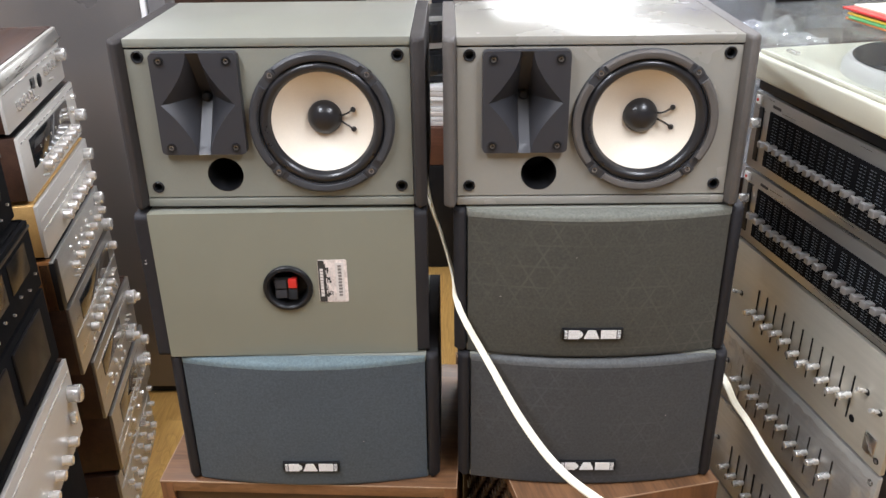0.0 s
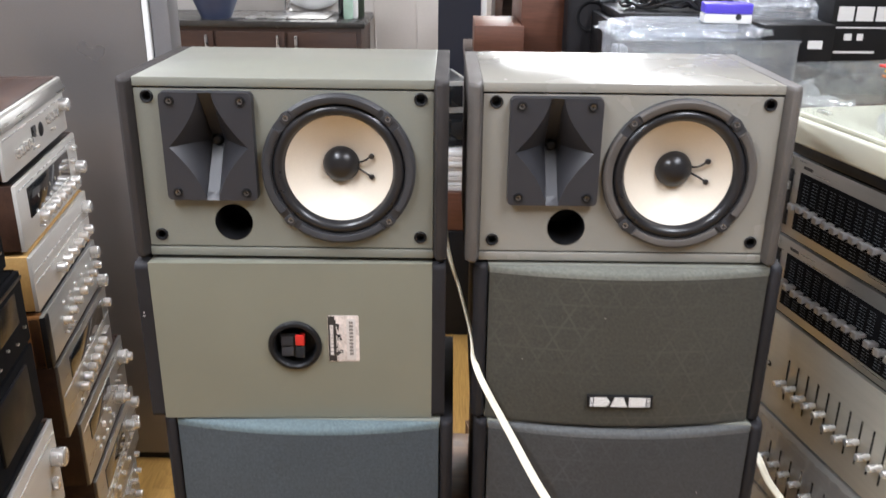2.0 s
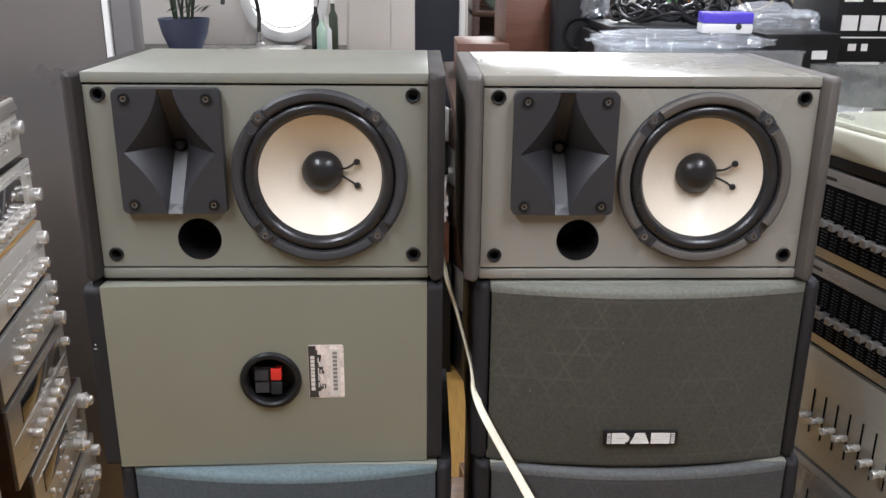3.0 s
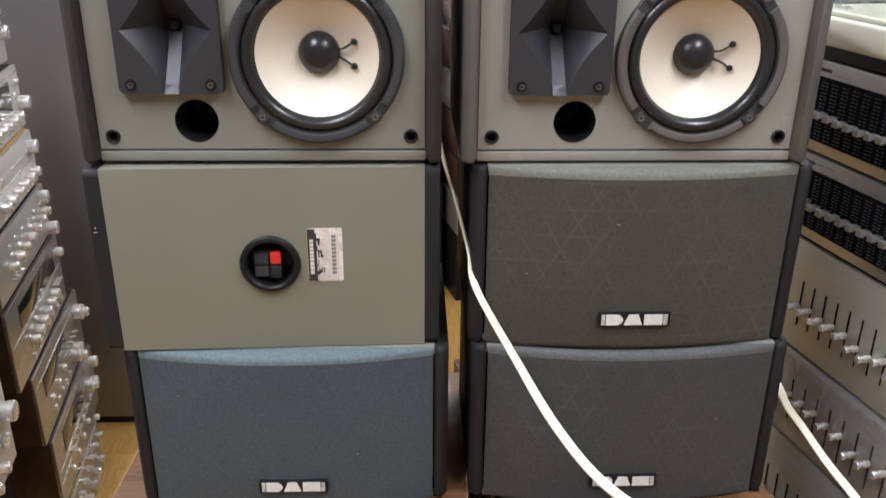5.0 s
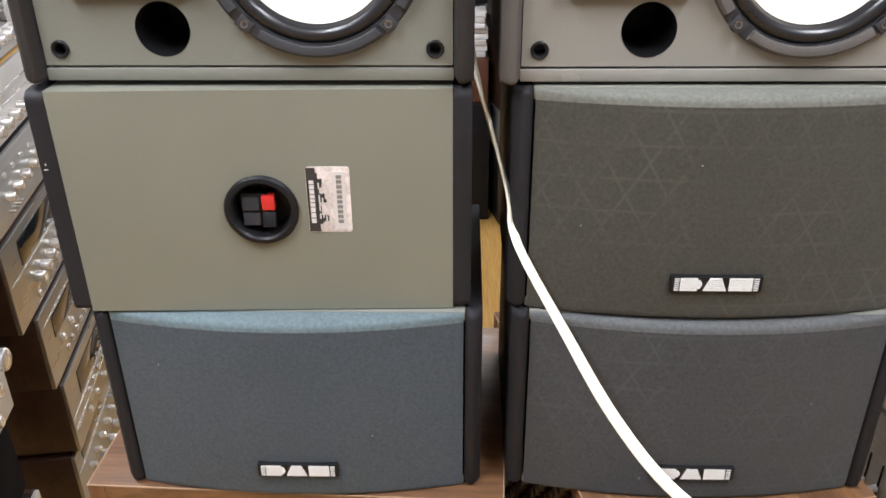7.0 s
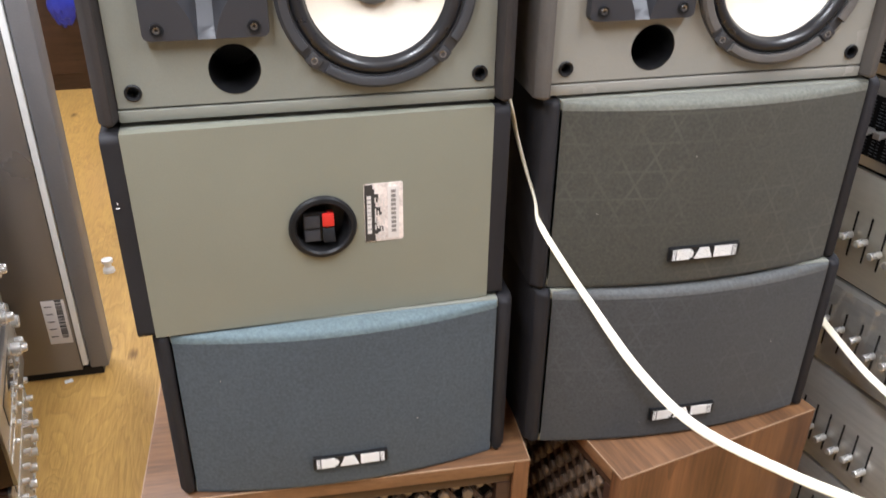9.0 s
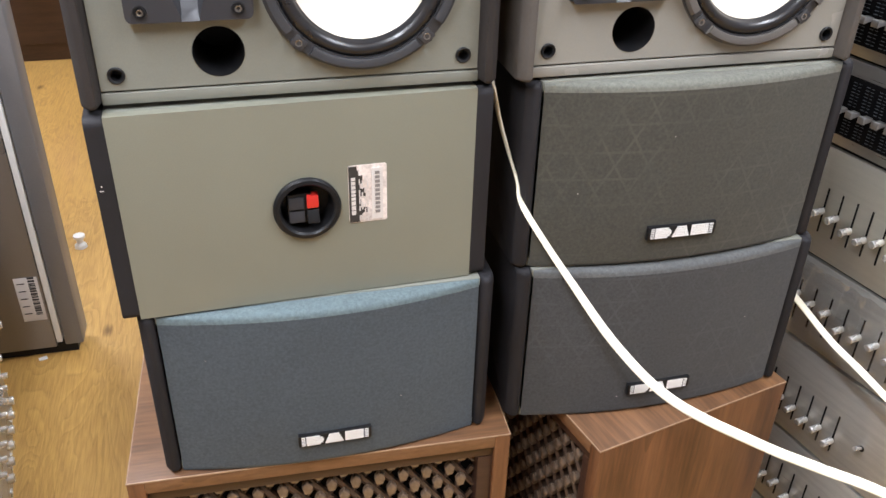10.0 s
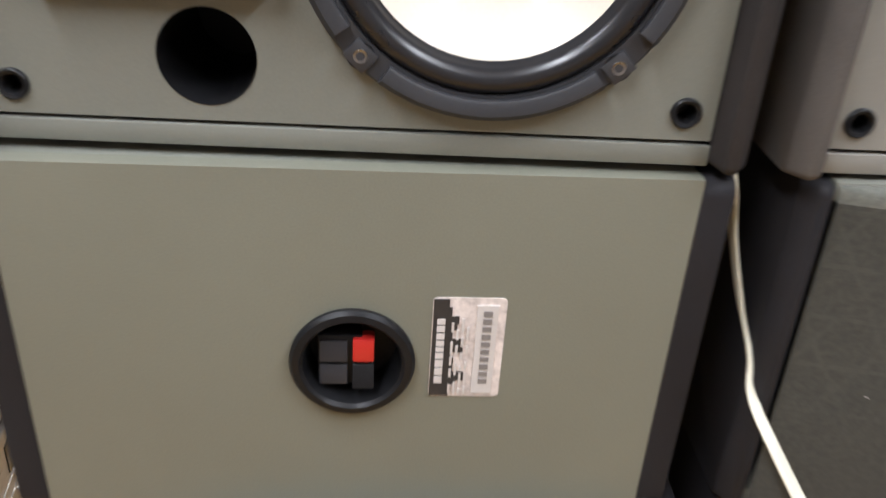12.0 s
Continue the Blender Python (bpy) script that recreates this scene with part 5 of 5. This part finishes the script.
for k in range(3):
    cuboid(0.020 + 0.044 * k, 0.040 + 0.044 * k, -0.0024, -0.0013, 0.180, 0.187, bm=wb)
part("lettering_bars", wb, WHITE, ct, "bold white lettering bars")
for i, mt in enumerate((YELLOW, WHITE)):
    solid("flat_packet", cuboid(0, 0.14, 0, 0.10, 0, 0.018, 0.004), mt, "flat coloured packet on the black carton", "packet", pose(0.925 + 0.01 * i, 2.15, 1.654 + 0.019 * i, 0, 0, 8 * i), "packets")
plastic_wrap("plastic_bag", 0.60, 0.80, 1.66, 1.95, 1.20, 1.46, 6, "large crumpled clear bag behind the turntable")
st2 = solid("low_table", cuboid(0.56, 1.6, 1.64, 2.0, 0, 1.20, 0.004), DARK_WOOD, "dark cabinet behind the mixers", "cabinet")

# ---------- far end of the room ----------
col = solid("wall_column", cuboid(-0.055, 0.145, 4.25, 4.5, 0, CEIL, 0.004), NAVY, "dark navy painted column", "column", kind="structure")
solid("column_trim", cuboid(0.148, 0.172, 4.25, 4.30, 0, CEIL, 0.002), WHITE, "thin white trim on the column", "trim", kind="structure")

sk = thing("sink_cabinet", pose(-1.85, 5.35, 0), "dark red wooden sink cabinet with stone top", "sink cabinet")
part("body", cuboid(0.0, 1.32, 0.02, 0.60, 0.0, 1.145, 0.004), DARK_WOOD, sk)
part("stone_top", cuboid(-0.02, 1.34, 0.0, 0.62, 1.146, 1.182, 0.004), STONE, sk, "dark polished stone top")
for i in range(3):
    d = part("door", cuboid(0.02 + 0.43 * i, 0.43 + 0.43 * i, 0.0, 0.019, 0.10, 1.12, 0.003), DARK_WOOD, sk)
    hx = 0.38 + 0.43 * i if i < 2 else 0.92
    part("handle", cuboid(hx, hx + 0.016, -0.022, -0.001, 0.94, 1.10, 0.004), STEEL, d, "steel bar handle")
part("basin_rim", prism(rounded(0.45, 1.10, 0.12, 0.50, 0.05), "z", 1.183, 1.190, 0.002), STEEL, sk, "steel sink rim")
fc = thing("kitchen_tap", pose(-1.045, 5.80, 1.183), "dark gooseneck kitchen tap behind the sink", "tap")
part("base", lathe([(0, 0), (0.035, 0), (0.035, 0.02), (0.022, 0.03), (0.02, 0.09), (0, 0.09)], 24, "z"), STEEL, fc)
part("spout", tube([(0, 0, 0.08), (0, 0, 0.24), (-0.03, -0.02, 0.33), (-0.11, -0.06, 0.37), (-0.18, -0.09, 0.33), (-0.195, -0.10, 0.26)], 0.013), DARK_STEEL, fc, "dark bent spout")
ml = thing("round_mirror_lamp", pose(-0.905, BACK - 0.001, 1.475), "round white wall lamp with glowing face", "wall lamp")
part("ring", lathe([(0.28, 0), (0.28, -0.03), (0.255, -0.045), (0.215, -0.045), (0.21, -0.03), (0.21, 0)], 64), WHITE, ml, "white round ring")
part("face", lathe([(0.209, -0.001), (0.209, -0.025), (0, -0.025)], 64), glow("lamp_face", (1, 0.99, 0.97), 2.2), ml, "glowing round face")
part("cord", tube([(0.2, -0.05, 0.15), (0.225, -0.05, 0.0), (0.15, -0.05, -0.13), (0.0, -0.05, -0.185), (-0.12, -0.05, -0.15), (-0.2, -0.05, -0.05)], 0.004), DARK_STEEL, ml)
hung = bmesh.new()
bmesh.ops.create_icosphere(hung, subdivisions=4, radius=1.0)
for v in hung.verts:
    p = v.co.copy()
    k = 1 - 0.25 * abs(noise.noise(p * 3.1)) - 0.12 * abs(noise.noise(p * 8.0))
    pinch = 0.35 + 0.65 * min(1.0, (1 - p.z) * 0.8)
    v.co = Vector((p.x * 0.085 * k * pinch, p.y * 0.055 * k * pinch, p.z * 0.17 * k))
solid("carrier_bag", hung, BAG_BLUE, "crumpled royal blue plastic bag hanging before the sink cabinet", "bag", pose(-1.25, 5.285, 0.54))
vs = thing("plant_basin", pose(-1.43, 5.50, 1.183), "blue plastic basin with dark dried plant stems", "plant")
part("basin", lathe([(0, 0), (0.09, 0), (0.13, 0.10), (0.15, 0.19), (0.145, 0.19), (0.12, 0.10), (0.08, 0.02), (0, 0.02)], 32, "z"), BLUE_BASIN, vs)
for i in range(9):
    a = i * 0.7
    part("stem", tube([(0.03 * math.cos(a), 0.03 * math.sin(a), 0.02), (0.06 * math.cos(a), 0.06 * math.sin(a), 0.25), (0.11 * math.cos(a + 0.5), 0.11 * math.sin(a + 0.5), 0.50)], 0.008), LEAF, vs)
    lf = bmesh.new()
    for k in range(5):
        lx, ly, lz = 0.10 * math.cos(a + k), 0.10 * math.sin(a + k), 0.22 + 0.07 * k
        vv = [lf.verts.new((lx + dx, ly + dy, lz + dz)) for dx, dy, dz in ((0, 0, 0), (0.03, 0.01, 0.03), (0.07, 0.0, 0.05), (0.03, -0.02, 0.015))]
        lf.faces.new(vv)
    part("leaf_cluster", lf, LEAF, vs)
for i, (x, h, mt) in enumerate(((-0.515, 0.22, GREEN_BAG), (-0.49, 0.20, WHITE), (-0.56, 0.30, DIAL), (-0.46, 0.32, LEAF))):
    b = thing("bottle", pose(x - 0.11, 5.55 + 0.05 * i, 1.183), "small plastic bottle beside the sink", "bottle", "bottles by the sink")
    part("flask", lathe([(0, 0), (0.028, 0), (0.03, 0.01), (0.03, h * 0.6), (0.014, h * 0.72), (0.012, h * 0.85), (0, h * 0.85)], 20, "z"), mt, b)
    part("cap", lathe([(0, h * 0.85), (0.014, h * 0.85), (0.014, h), (0, h)], 16, "z"), WHITE, b)
sidep = solid("kitchen_panel", cuboid(-1.95, -1.905, 5.0, BACK, 0, CEIL, 0.004), WHITE, "white side panel of the kitchen corner", "panel", kind="structure")
for i, x in enumerate((-0.44, -0.16)):
    solid("wall_wire", tube([(x, BACK - 0.006, 2.6), (x - 0.03, BACK - 0.008, 1.9), (x - 0.06, BACK - 0.006, 1.4), (x - 0.04, BACK - 0.006, 0.4)], 0.004), PAINT, "thin painted wire down the wall", "wire", group="wall wires")
rk = thing("far_rack", pose(0.25, 5.0, 0), "brown rack with bags at the far end", "rack")
for z in (0.3, 0.9, 1.42):
    part("board", cuboid(0, 1.8, 0, 0.45, z, z + 0.03, 0.003), DARK_WOOD, rk)
for x in (0, 1.76):
    part("upright", cuboid(x, x + 0.04, 0.002, 0.448, 0, 1.76, 0.003), DARK_WOOD, rk)
part("back_sheet", cuboid(0.04, 1.76, 0.43, 0.445, 0.0, 1.76), DARK_WOOD, rk)
bag = bmesh.new()
bmesh.ops.create_icosphere(bag, subdivisions=3, radius=0.11)
for v in bag.verts:
    v.co *= 1 + 0.18 * noise.noise(v.co * 18)
    v.co.z *= 1.1
solid("carrier_bag", bag, GREEN_BAG, "pale green crumpled carrier bag on the rack", "bag", pose(0.42, 5.2, 1.56))
rnd = random.Random(21)
for i in range(8):
    w, h = rnd.uniform(0.10, 0.18), rnd.uniform(0.10, 0.3)
    solid("rack_carton", cuboid(0, w, 0, 0.25, 0, h, 0.004), (YELLOW, RED_WOOD, BLACK, PAPER, GREEN, ORANGE_WOOD, BLACK, NAVY)[i], "small carton stored on the far rack", "carton", pose(0.56 + 0.17 * i, 5.08, 1.451), "cartons on the rack")
